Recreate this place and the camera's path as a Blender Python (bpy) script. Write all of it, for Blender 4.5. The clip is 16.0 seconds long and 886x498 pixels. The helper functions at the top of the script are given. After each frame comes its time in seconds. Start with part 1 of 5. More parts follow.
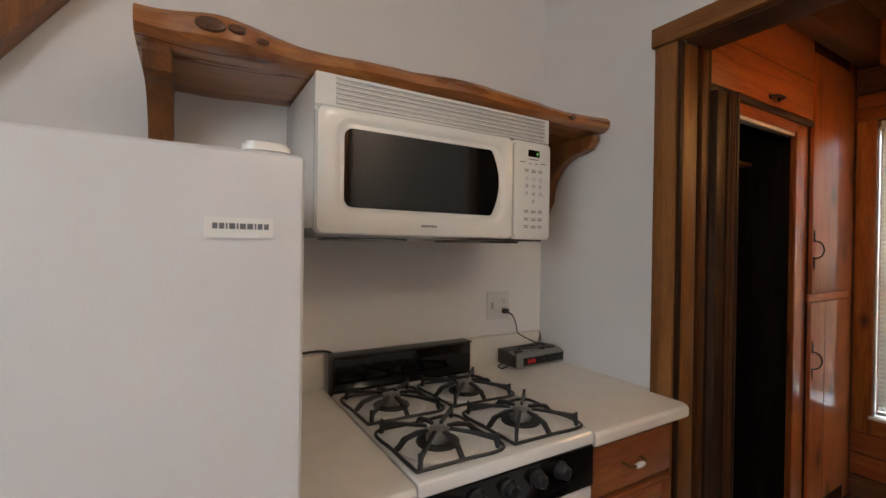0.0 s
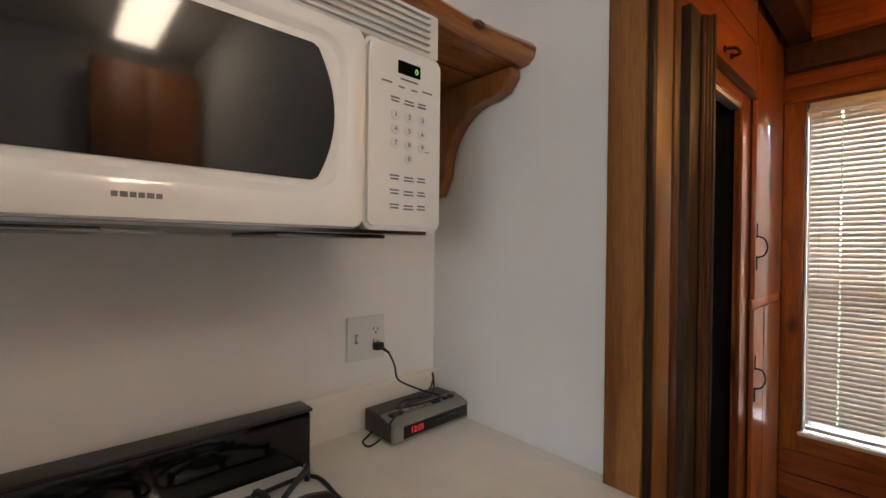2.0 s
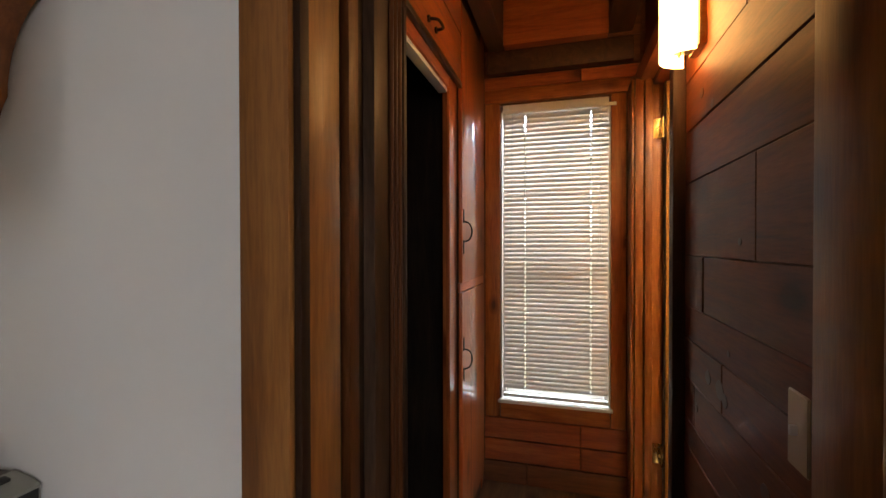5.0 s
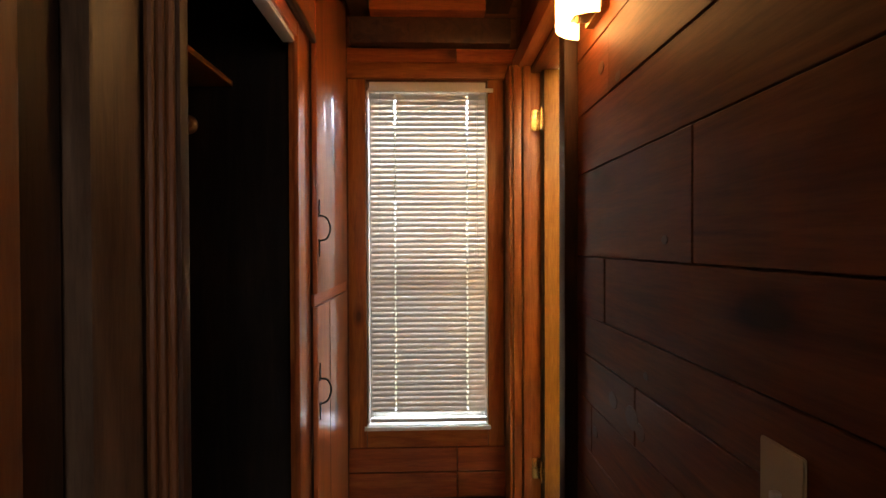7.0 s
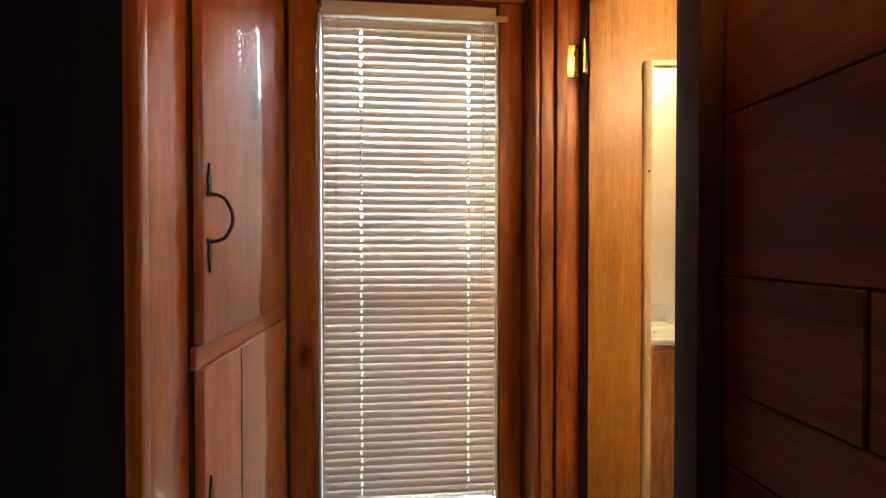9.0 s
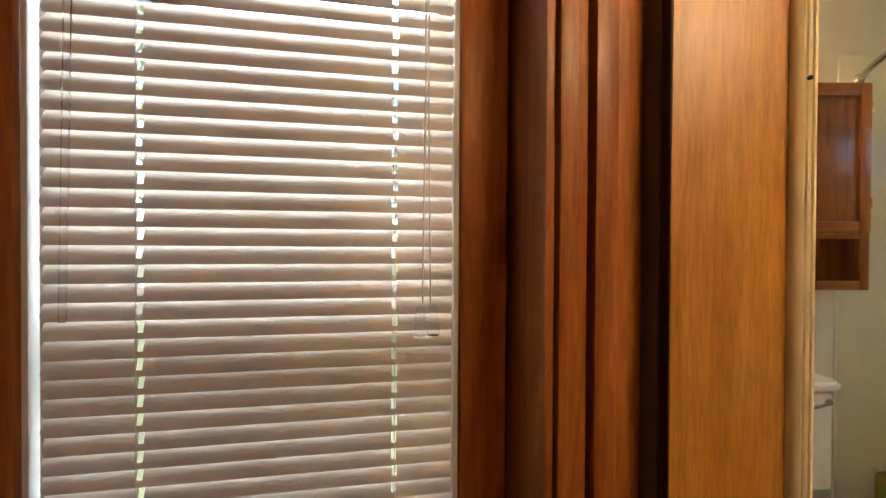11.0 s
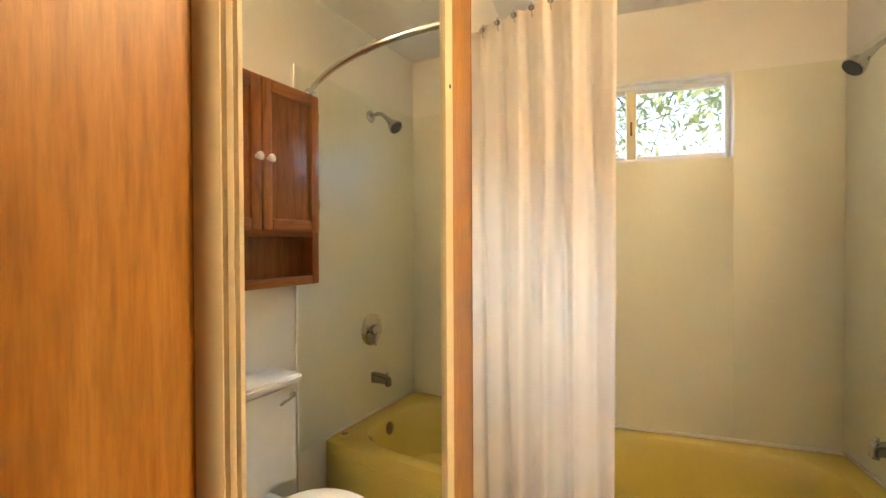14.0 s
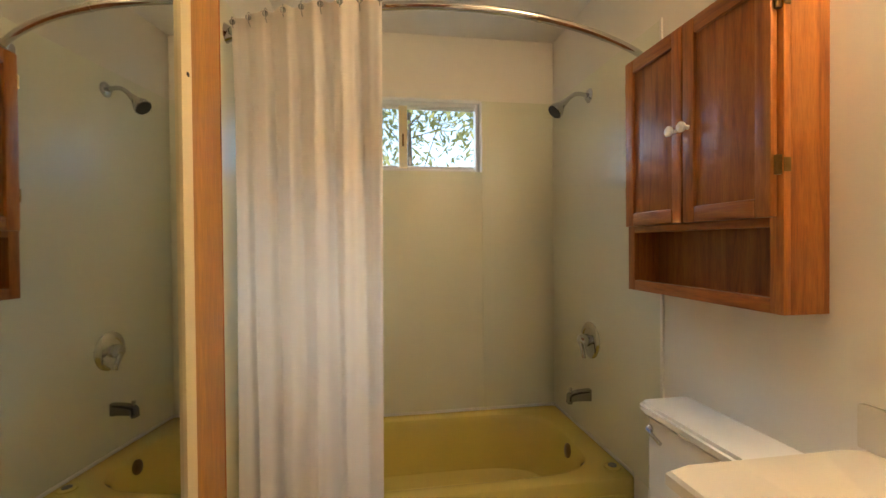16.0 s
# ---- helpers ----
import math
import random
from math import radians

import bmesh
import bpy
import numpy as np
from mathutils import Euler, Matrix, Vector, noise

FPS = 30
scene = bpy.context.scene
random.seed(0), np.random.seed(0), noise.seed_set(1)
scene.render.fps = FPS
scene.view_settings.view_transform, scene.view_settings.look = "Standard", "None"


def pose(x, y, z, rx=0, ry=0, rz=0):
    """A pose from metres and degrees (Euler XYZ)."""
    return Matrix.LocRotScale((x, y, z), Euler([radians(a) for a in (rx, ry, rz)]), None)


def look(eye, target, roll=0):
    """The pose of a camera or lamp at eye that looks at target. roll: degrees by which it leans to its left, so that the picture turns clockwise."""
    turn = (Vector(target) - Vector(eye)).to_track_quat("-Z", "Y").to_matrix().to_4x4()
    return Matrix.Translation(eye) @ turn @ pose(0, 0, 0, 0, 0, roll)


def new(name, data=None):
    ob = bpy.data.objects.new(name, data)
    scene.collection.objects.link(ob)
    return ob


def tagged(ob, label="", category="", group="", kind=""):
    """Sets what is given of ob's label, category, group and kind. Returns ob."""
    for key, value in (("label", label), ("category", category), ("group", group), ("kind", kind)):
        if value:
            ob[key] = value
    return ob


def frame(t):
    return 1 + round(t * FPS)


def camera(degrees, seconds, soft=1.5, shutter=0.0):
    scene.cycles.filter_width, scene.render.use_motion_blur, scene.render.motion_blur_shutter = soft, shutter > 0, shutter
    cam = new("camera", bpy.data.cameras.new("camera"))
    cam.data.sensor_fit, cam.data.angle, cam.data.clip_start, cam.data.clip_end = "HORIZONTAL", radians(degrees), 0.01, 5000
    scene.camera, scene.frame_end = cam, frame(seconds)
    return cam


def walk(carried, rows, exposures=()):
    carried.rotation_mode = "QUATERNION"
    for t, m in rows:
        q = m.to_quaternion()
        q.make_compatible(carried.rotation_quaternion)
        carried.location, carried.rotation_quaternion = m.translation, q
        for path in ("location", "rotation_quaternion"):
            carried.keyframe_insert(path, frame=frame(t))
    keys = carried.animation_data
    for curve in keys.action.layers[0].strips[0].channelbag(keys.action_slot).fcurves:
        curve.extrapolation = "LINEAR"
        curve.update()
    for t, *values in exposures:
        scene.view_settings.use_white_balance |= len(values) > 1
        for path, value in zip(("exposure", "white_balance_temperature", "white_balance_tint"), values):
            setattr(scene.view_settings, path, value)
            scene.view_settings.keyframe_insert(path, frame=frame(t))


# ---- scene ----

cam = camera(91.2, 16.0)
PATH = [
    (0, (0.121, -0.183, 1.376), (1.147, 1.533, 1.364), 0.8),
    (0.5, (0.169, 0.007, 1.385), (1.251, 1.689, 1.353), 0.8),
    (1, (0.314, 0.113, 1.384), (1.444, 1.762, 1.355), 0.8),
    (1.5, (0.480, 0.188, 1.378), (1.678, 1.788, 1.357), 0.6),
    (2, (0.620, 0.273, 1.378), (1.974, 1.746, 1.361), 0.6),
    (2.5, (0.702, 0.309, 1.370), (2.214, 1.616, 1.344), 0.5),
    (3, (0.755, 0.313, 1.362), (2.400, 1.450, 1.337), 0.4),
    (3.5, (0.787, 0.306, 1.355), (2.531, 1.284, 1.333), 0.3),
    (4, (0.820, 0.320, 1.345), (2.642, 1.145, 1.328), 0.1),
    (4.5, (0.901, 0.304, 1.336), (2.779, 0.991, 1.318), -0.1),
    (5, (0.987, 0.292, 1.330), (2.910, 0.841, 1.309), -0.1),
    (5.2, (1.011, 0.298, 1.330), (2.952, 0.776, 1.313), -0.2),
    (7.5, (1.485, 0.374, 1.326), (3.480, 0.247, 1.301), -0.1),
    (8, (1.651, 0.406, 1.335), (3.645, 0.246, 1.308), -0.1),
    (8.2, (1.711, 0.407, 1.337), (3.704, 0.236, 1.313), -0.1),
    (10.5, (2.617, 0.255, 1.341), (4.607, 0.059, 1.312), 0.2),
    (11, (2.750, 0.221, 1.340), (4.714, -0.155, 1.321), 0.3),
    (11.5, (2.845, 0.186, 1.339), (4.708, -0.542, 1.324), -0.0),
    (12, (2.924, 0.085, 1.336), (4.677, -0.878, 1.317), -0.6),
    (12.5, (2.974, -0.007, 1.342), (4.608, -1.160, 1.320), -0.5),
    (13, (3.028, -0.063, 1.342), (4.415, -1.504, 1.312), -0.4),
    (13.5, (3.018, -0.094, 1.338), (3.959, -1.859, 1.313), -0.2),
    (14, (2.985, -0.112, 1.336), (3.622, -2.008, 1.316), -0.3),
    (14.5, (2.978, -0.115, 1.334), (3.307, -2.088, 1.313), -0.4),
    (15, (2.957, -0.110, 1.336), (2.998, -2.109, 1.313), -0.5),
    (15.5, (2.951, -0.106, 1.336), (2.793, -2.099, 1.310), -0.5),
    (16, (2.939, -0.097, 1.339), (2.629, -2.073, 1.316), -0.5),
]
walk(cam, [(t, look(e, g, r)) for t, e, g, r in PATH],
     [(0.0, 2.3), (1.0, 2.4), (2.5, 2.55), (4.0, 2.55), (5.2, 2.4), (7.3, 2.45), (8.2, 2.6), (10.3, 2.05), (11.5, 1.95), (12.5, 2.1), (13.5, 2.4), (14.5, 2.25), (16.0, 1.6)])

# ---- light ----
world = bpy.data.worlds.new("sky_world")
scene.world = world
world.use_nodes = True
_sky = world.node_tree.nodes.new("ShaderNodeTexSky")
_sky.sky_type, _sky.sun_disc = "NISHITA", False
_sky.sun_elevation, _sky.sun_rotation = radians(46), radians(358)
_bg = world.node_tree.nodes["Background"]
_bg.inputs["Strength"].default_value = 0.15
world.node_tree.links.new(_sky.outputs["Color"], _bg.inputs["Color"])


def lamp(name, kind, energy, color, m, size=0.5, size_y=None):
    d = bpy.data.lights.new(name, kind)
    d.energy, d.color = energy, color
    if kind == "AREA":
        d.shape, d.size, d.size_y = "RECTANGLE", size, size_y or size
    elif kind == "SUN":
        d.angle = radians(size)
    else:
        d.shadow_soft_size = size
    ob = new(name, d)
    ob.matrix_world = m
    return ob


lamp("sun", "SUN", 4.0, (1, 0.95, 0.88), look((0, 0, 0), (0.02, -0.69, -0.72)), 0.5)
# skylight that falls into the hall and bathroom window openings
lamp("hall_window_daylight", "AREA", 75, (0.70, 0.84, 1.0), look((5.4, 0.36, 3.3), (3.5, 0.36, 1.25)), 2.0, 2.0)
# fill lamp inside the kitchen, set before the added west window
lamp("kitchen_fill", "AREA", 3.2, (0.94, 0.95, 1.0), look((-1.73, -1.0, 1.6), (0.6, 1.2, 1.5)), 1.1, 1.0)
lamp("bath_window_daylight", "AREA", 48, (0.80, 0.90, 1.0), look((2.75, -4.4, 3.5), (2.75, -2.5, 1.95)), 1.6, 1.2)

# ---- materials ----


def material(name):
    m = bpy.data.materials.new(name)
    m.use_nodes = True
    nt = m.node_tree
    return m, nt, nt.nodes["Principled BSDF"]


def coords(nt, scale=(1, 1, 1), spread=7.0):
    """Object coordinates, shifted per object so that no two pieces look alike."""
    tc, info = nt.nodes.new("ShaderNodeTexCoord"), nt.nodes.new("ShaderNodeObjectInfo")
    mul, add = nt.nodes.new("ShaderNodeMath"), nt.nodes.new("ShaderNodeVectorMath")
    mul.operation, mul.inputs[1].default_value = "MULTIPLY", spread
    mp = nt.nodes.new("ShaderNodeMapping")
    mp.inputs["Scale"].default_value = scale
    nt.links.new(info.outputs["Random"], mul.inputs[0])
    nt.links.new(tc.outputs["Object"], add.inputs[0])
    nt.links.new(mul.outputs[0], add.inputs[1])
    nt.links.new(add.outputs[0], mp.inputs["Vector"])
    return mp.outputs["Vector"], info


def ramp(nt, src, stops):
    r = nt.nodes.new("ShaderNodeValToRGB")
    while len(r.color_ramp.elements) < len(stops):
        r.color_ramp.elements.new(0.5)
    for e, (p, c) in zip(r.color_ramp.elements, stops):
        e.position, e.color = p, (*c, 1)
    nt.links.new(src, r.inputs["Fac"])
    return r.outputs["Color"]


def tex(nt, kind, vec, **kw):
    n = nt.nodes.new(kind)
    for k, v in kw.items():
        n.inputs[k].default_value = v
    nt.links.new(vec, n.inputs["Vector"])
    return n


def mixed(nt, mode, a, b, fac=1.0):
    n = nt.nodes.new("ShaderNodeMix")
    n.data_type, n.blend_type = "RGBA", mode
    if isinstance(fac, float):
        n.inputs[0].default_value = fac
    else:
        nt.links.new(fac, n.inputs[0])
    nt.links.new(a, n.inputs[6])
    nt.links.new(b, n.inputs[7])
    return n.outputs[2]


def bump(nt, b, height, strength, dist=0.002):
    n = nt.nodes.new("ShaderNodeBump")
    n.inputs["Strength"].default_value, n.inputs["Distance"].default_value = strength, dist
    nt.links.new(height, n.inputs["Height"])
    nt.links.new(n.outputs["Normal"], b.inputs["Normal"])


def wood(name, dark, mid, light, axis="z", rough=0.4, knots=True, fine=1.0, coat=0.0, sheen=0.12, spec=0.5, close=4.6):
    m, nt, b = material(name)
    k = {"x": (0.09, 1, 1), "y": (1, 0.09, 1), "z": (1, 1, 0.09)}[axis]
    vec, info = coords(nt, tuple(q * 14 * fine for q in k))
    big = tex(nt, "ShaderNodeTexNoise", vec, Scale=1.1, Detail=4.0, Roughness=0.55, Distortion=1.6)
    vec2, _ = coords(nt, tuple(q * 120 * fine for q in k))
    grain = tex(nt, "ShaderNodeTexNoise", vec2, Scale=1.5, Detail=3.0, Roughness=0.6)
    c = ramp(nt, big.outputs["Fac"], [(0.28, dark), (0.5, mid), (0.74, light)])
    g = ramp(nt, grain.outputs["Fac"], [(0.3, (0.62, 0.58, 0.55)), (0.62, (1, 1, 1))])
    c = mixed(nt, "MULTIPLY", c, g, 0.7)
    if knots:
        kk = {"x": (0.5, 1, 1), "y": (1, 0.5, 1), "z": (1, 1, 0.5)}[axis]
        vec3, _ = coords(nt, tuple(q * close for q in kk))
        vo = tex(nt, "ShaderNodeTexVoronoi", vec3, Scale=1.0)
        kc = ramp(nt, vo.outputs["Distance"], [(0.085, (0.13, 0.07, 0.05)), (0.13, (0.5, 0.38, 0.32)), (0.24, (1, 1, 1))])
        c = mixed(nt, "MULTIPLY", c, kc, 0.85)
    tone = nt.nodes.new("ShaderNodeMapRange")
    tone.inputs["To Min"].default_value, tone.inputs["To Max"].default_value = 0.82, 1.15
    nt.links.new(info.outputs["Random"], tone.inputs["Value"])
    hsv = nt.nodes.new("ShaderNodeHueSaturation")
    nt.links.new(tone.outputs[0], hsv.inputs["Value"])
    nt.links.new(c, hsv.inputs["Color"])
    nt.links.new(hsv.outputs[0], b.inputs["Base Color"])
    rr = nt.nodes.new("ShaderNodeMapRange")
    rr.inputs["To Min"].default_value, rr.inputs["To Max"].default_value = rough - 0.08, rough + 0.12
    nt.links.new(big.outputs["Fac"], rr.inputs["Value"])
    nt.links.new(rr.outputs[0], b.inputs["Roughness"])
    b.inputs["Coat Weight"].default_value, b.inputs["Coat Roughness"].default_value = coat, sheen
    b.inputs["Specular IOR Level"].default_value = spec
    bump(nt, b, grain.outputs["Fac"], 0.22, 0.0012)
    return m


def plain(name, color, rough=0.5, metal=0.0, vary=0.06, scale=6.0, relief=0.0, relief_scale=90.0, coat=0.0, spec=0.5):
    m, nt, b = material(name)
    vec, _ = coords(nt)
    n = tex(nt, "ShaderNodeTexNoise", vec, Scale=scale, Detail=5.0, Roughness=0.6)
    lo, hi = tuple(max(0, q * (1 - vary)) for q in color), tuple(min(1, q * (1 + vary)) for q in color)
    nt.links.new(ramp(nt, n.outputs["Fac"], [(0.3, lo), (0.7, hi)]), b.inputs["Base Color"])
    rr = nt.nodes.new("ShaderNodeMapRange")
    rr.inputs["To Min"].default_value, rr.inputs["To Max"].default_value = max(0.02, rough * 0.8), min(1, rough * 1.2)
    nt.links.new(n.outputs["Fac"], rr.inputs["Value"])
    nt.links.new(rr.outputs[0], b.inputs["Roughness"])
    b.inputs["Metallic"].default_value, b.inputs["Coat Weight"].default_value = metal, coat
    b.inputs["Specular IOR Level"].default_value = spec
    if relief:
        n2 = tex(nt, "ShaderNodeTexNoise", vec, Scale=relief_scale, Detail=3.0)
        bump(nt, b, n2.outputs["Fac"], relief, 0.002)
    return m


def glow(name, color, strength):
    m, nt, b = material(name)
    b.inputs["Base Color"].default_value = (*color, 1)
    b.inputs["Emission Color"].default_value = (*color, 1)
    b.inputs["Emission Strength"].default_value = strength
    return m


def clear(name, color=(1, 1, 1), rough=0.0):
    m, nt, b = material(name)
    b.inputs["Base Color"].default_value = (*color, 1)
    b.inputs["Transmission Weight"].default_value, b.inputs["Roughness"].default_value = 1.0, rough
    b.inputs["IOR"].default_value = 1.08
    return m


def thin(name, color, share, rough=0.5):
    """Cloth or thin plastic that lets part of the light through."""
    m, nt, b = material(name)
    b.inputs["Base Color"].default_value, b.inputs["Roughness"].default_value = (*color, 1), rough
    tr, mx = nt.nodes.new("ShaderNodeBsdfTranslucent"), nt.nodes.new("ShaderNodeMixShader")
    tr.inputs["Color"].default_value, mx.inputs[0].default_value = (*color, 1), share
    nt.links.new(b.outputs[0], mx.inputs[1])
    nt.links.new(tr.outputs[0], mx.inputs[2])
    nt.links.new(mx.outputs[0], nt.nodes["Material Output"].inputs["Surface"])
    return m


WALL_WHITE = plain("white_wall_paint", (0.78, 0.76, 0.74), 0.62, vary=0.03, scale=2.0, relief=0.10, relief_scale=60)
BATH_WHITE = plain("bath_wall_paint", (0.80, 0.77, 0.70), 0.5, vary=0.03, scale=2.0, relief=0.08, relief_scale=60)
CEIL_WHITE = plain("white_ceiling_paint", (0.8, 0.78, 0.74), 0.7, vary=0.03, relief=0.1)
SURROUND = plain("surround_panel", (0.71, 0.71, 0.58), 0.30, vary=0.02, scale=1.5)
PINE_Z = wood("varnished_pine_upright", (0.23, 0.058, 0.010), (0.38, 0.118, 0.021), (0.49, 0.18, 0.040), "z", 0.40, coat=0.08, spec=0.35, close=7.0)
PINE_Y = wood("varnished_pine_crosswise", (0.23, 0.058, 0.010), (0.38, 0.118, 0.021), (0.49, 0.18, 0.040), "y", 0.40, coat=0.08, spec=0.35, close=7.0)
GOLD_Z = wood("golden_pine_upright", (0.16, 0.055, 0.012), (0.245, 0.096, 0.022), (0.32, 0.140, 0.036), "z", 0.42, coat=0.04, spec=0.4)
GOLD_Y = wood("golden_pine_crosswise", (0.16, 0.055, 0.012), (0.245, 0.096, 0.022), (0.32, 0.140, 0.036), "y", 0.42, coat=0.04, spec=0.4)
RED_Z = wood("red_cedar_upright", (0.25, 0.050, 0.010), (0.38, 0.092, 0.020), (0.48, 0.145, 0.034), "z", 0.30, coat=0.8, sheen=0.05)
RED_X = wood("red_cedar_lengthwise", (0.25, 0.050, 0.010), (0.38, 0.092, 0.020), (0.48, 0.145, 0.034), "x", 0.33, knots=False, coat=0.3)
RED_Y = wood("red_cedar_crosswise", (0.25, 0.050, 0.010), (0.38, 0.092, 0.020), (0.48, 0.145, 0.034), "y", 0.33, coat=0.3)
PLANK_X = wood("brown_wall_plank", (0.075, 0.022, 0.007), (0.145, 0.043, 0.013), (0.21, 0.070, 0.022), "x", 0.48, spec=0.22)
PLANK_Y = wood("brown_end_plank", (0.10, 0.035, 0.014), (0.17, 0.06, 0.022), (0.25, 0.095, 0.035), "y", 0.45)
# dark stain taken darker still, so shade is part of this colour
DARK_Z = wood("dark_stain_and_shade_wood", (0.018, 0.008, 0.004), (0.036, 0.015, 0.007), (0.060, 0.026, 0.013), "z", 0.5, knots=False, spec=0.18)
DARK_X = wood("dark_stained_lengthwise", (0.045, 0.02, 0.011), (0.085, 0.038, 0.02), (0.13, 0.06, 0.03), "x", 0.5, knots=False)
# closet lining near black: shade of the unlit interior is put into the colour
CLOSET = wood("closet_shaded_board", (0.012, 0.007, 0.005), (0.02, 0.012, 0.008), (0.032, 0.018, 0.012), "z", 0.85, knots=False, spec=0.1)
SLAB = wood("live_edge_slab", (0.19, 0.055, 0.012), (0.34, 0.115, 0.024), (0.47, 0.19, 0.045), "x", 0.28, coat=0.5)
BIFOLD = wood("grey_brown_bifold_stain", (0.038, 0.019, 0.010), (0.068, 0.036, 0.020), (0.10, 0.055, 0.032), "z", 0.42, knots=False, fine=1.5, spec=0.2)
REED = wood("reddish_reed_moulding", (0.07, 0.022, 0.007), (0.12, 0.040, 0.012), (0.17, 0.060, 0.020), "z", 0.40, knots=False, spec=0.2)
KNOT = plain("dark_knot_wood", (0.10, 0.035, 0.012), 0.35, vary=0.4, scale=60, relief=0.3, relief_scale=120, coat=0.3)
BRACKET = wood("shelf_bracket_pine", (0.15, 0.048, 0.011), (0.25, 0.088, 0.020), (0.33, 0.13, 0.034), "z", 0.34, coat=0.3)
VENEER = wood("golden_door_veneer", (0.37, 0.148, 0.016), (0.47, 0.210, 0.028), (0.55, 0.262, 0.044), "z", 0.36, knots=False, fine=1.4, coat=0.04)
OAK_Z = wood("oak_cabinet_upright", (0.22, 0.060, 0.009), (0.40, 0.130, 0.020), (0.50, 0.190, 0.036), "z", 0.34, knots=False, fine=1.6, coat=0.2)
OAK_Y = wood("oak_cabinet_crosswise", (0.22, 0.060, 0.009), (0.40, 0.130, 0.020), (0.50, 0.190, 0.036), "y", 0.34, knots=False, fine=1.6, coat=0.2)
CAB_RED = wood("kitchen_cabinet_wood", (0.20, 0.06, 0.02), (0.28, 0.09, 0.03), (0.35, 0.13, 0.045), "x", 0.35, knots=False, coat=0.3)
FLOOR_WOOD = wood("floor_plank", (0.09, 0.045, 0.022), (0.15, 0.08, 0.04), (0.21, 0.12, 0.06), "x", 0.4)
ENAMEL = plain("white_enamel", (0.80, 0.79, 0.76), 0.16, vary=0.02, coat=0.4)
MW_WHITE = plain("microwave_plastic", (0.80, 0.79, 0.75), 0.16, vary=0.02, coat=0.5)
FRIDGE_WHITE = plain("pebbled_fridge_enamel", (0.68, 0.68, 0.69), 0.32, vary=0.02, relief=0.22, relief_scale=260)
LAMINATE = plain("cream_laminate", (0.72, 0.67, 0.60), 0.35, vary=0.04, scale=14)
BLACK_GLASS = plain("black_glass", (0.005, 0.005, 0.005), 0.10, vary=0.1, coat=0.2, spec=0.35)
MW_GLASS = plain("microwave_window_glass", (0.006, 0.006, 0.006), 0.06, vary=0.1, coat=0.1, spec=0.4)
IRON = plain("cast_iron", (0.018, 0.018, 0.018), 0.42, vary=0.3, scale=40, relief=0.25, relief_scale=300)
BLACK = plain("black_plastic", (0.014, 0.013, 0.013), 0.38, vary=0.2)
BURNER = plain("burner_steel", (0.34, 0.33, 0.31), 0.34, 1.0, vary=0.3, scale=30)
CHROME = plain("chrome", (0.58, 0.58, 0.58), 0.09, 1.0, vary=0.04)
DULL_CHROME = plain("dulled_chrome", (0.33, 0.33, 0.33), 0.25, 1.0, vary=0.1)
BRASS = plain("brass", (0.72, 0.48, 0.16), 0.26, 1.0, vary=0.12, scale=20)
OLD_BRASS = plain("dark_brass", (0.20, 0.13, 0.05), 0.35, 1.0, vary=0.3, scale=20)
PALE_BRASS = plain("pale_painted_plate", (0.42, 0.33, 0.20), 0.4, vary=0.05)
WROUGHT = plain("black_iron_handle", (0.02, 0.017, 0.015), 0.45, 0.6, vary=0.3, scale=40)
CERAMIC = plain("white_ceramic", (0.84, 0.83, 0.80), 0.1, vary=0.02, coat=0.5)
TUB = plain("yellow_enamel_tub", (0.62, 0.50, 0.13), 0.12, vary=0.03, scale=2, coat=0.5)
OUTLET_WHITE = plain("outlet_plastic", (0.66, 0.65, 0.62), 0.35, vary=0.02)
GREY_INK = plain("grey_print", (0.16, 0.16, 0.17), 0.5, vary=0.1)
PALE_KEY = plain("pale_key", (0.68, 0.68, 0.66), 0.35, vary=0.02)
CLOCK_BROWN = plain("clock_dark_wood_plastic", (0.045, 0.036, 0.032), 0.4, vary=0.25, scale=30)
CLOCK_GREY = plain("clock_grey_plastic", (0.22, 0.22, 0.20), 0.35, vary=0.08)
RED_LED = glow("red_clock_digits", (1.0, 0.03, 0.04), 0.07)
GREEN_LED = glow("green_display_digit", (0.35, 0.9, 0.25), 0.05)
SHADE_GLOW = glow("lit_opal_glass", (1.0, 0.50, 0.155), 4.9)
TUBE_GLOW = glow("lit_ceiling_diffuser", (1.0, 0.83, 0.64), 5.8)
BATH_GLOW = glow("lit_bath_diffuser", (1.0, 0.71, 0.39), 15.0)
CREAM_FRAME = plain("cream_moulding", (0.80, 0.70, 0.47), 0.4, vary=0.05)
MIRROR = plain("mirror_glass", (0.86, 0.88, 0.84), 0.012, 1.0, vary=0.0)
SLAT = thin("white_blind_slat", (0.68, 0.61, 0.52), 0.012, 0.28)
BLIND_WHITE = plain("white_blind_rail", (0.76, 0.72, 0.65), 0.35, vary=0.03)
CORD = plain("white_cord", (0.75, 0.72, 0.68), 0.6, vary=0.05)
WAND = clear("clear_wand_plastic", (0.9, 0.92, 0.95), 0.1)
GLASS = clear("window_glass")
CURTAIN = thin("white_shower_cloth", (0.90, 0.82, 0.73), 0.42, 0.7)
ALU = plain("white_window_frame", (0.70, 0.70, 0.70), 0.35, vary=0.03)
GREY_STRIP = plain("grey_weatherstrip", (0.12, 0.095, 0.07), 0.6, vary=0.15, scale=20)
VINYL = plain("bath_floor_vinyl", (0.55, 0.50, 0.42), 0.4, vary=0.1, scale=12)
GRASS = plain("garden_ground", (0.10, 0.11, 0.05), 0.9, vary=0.4, scale=0.8)
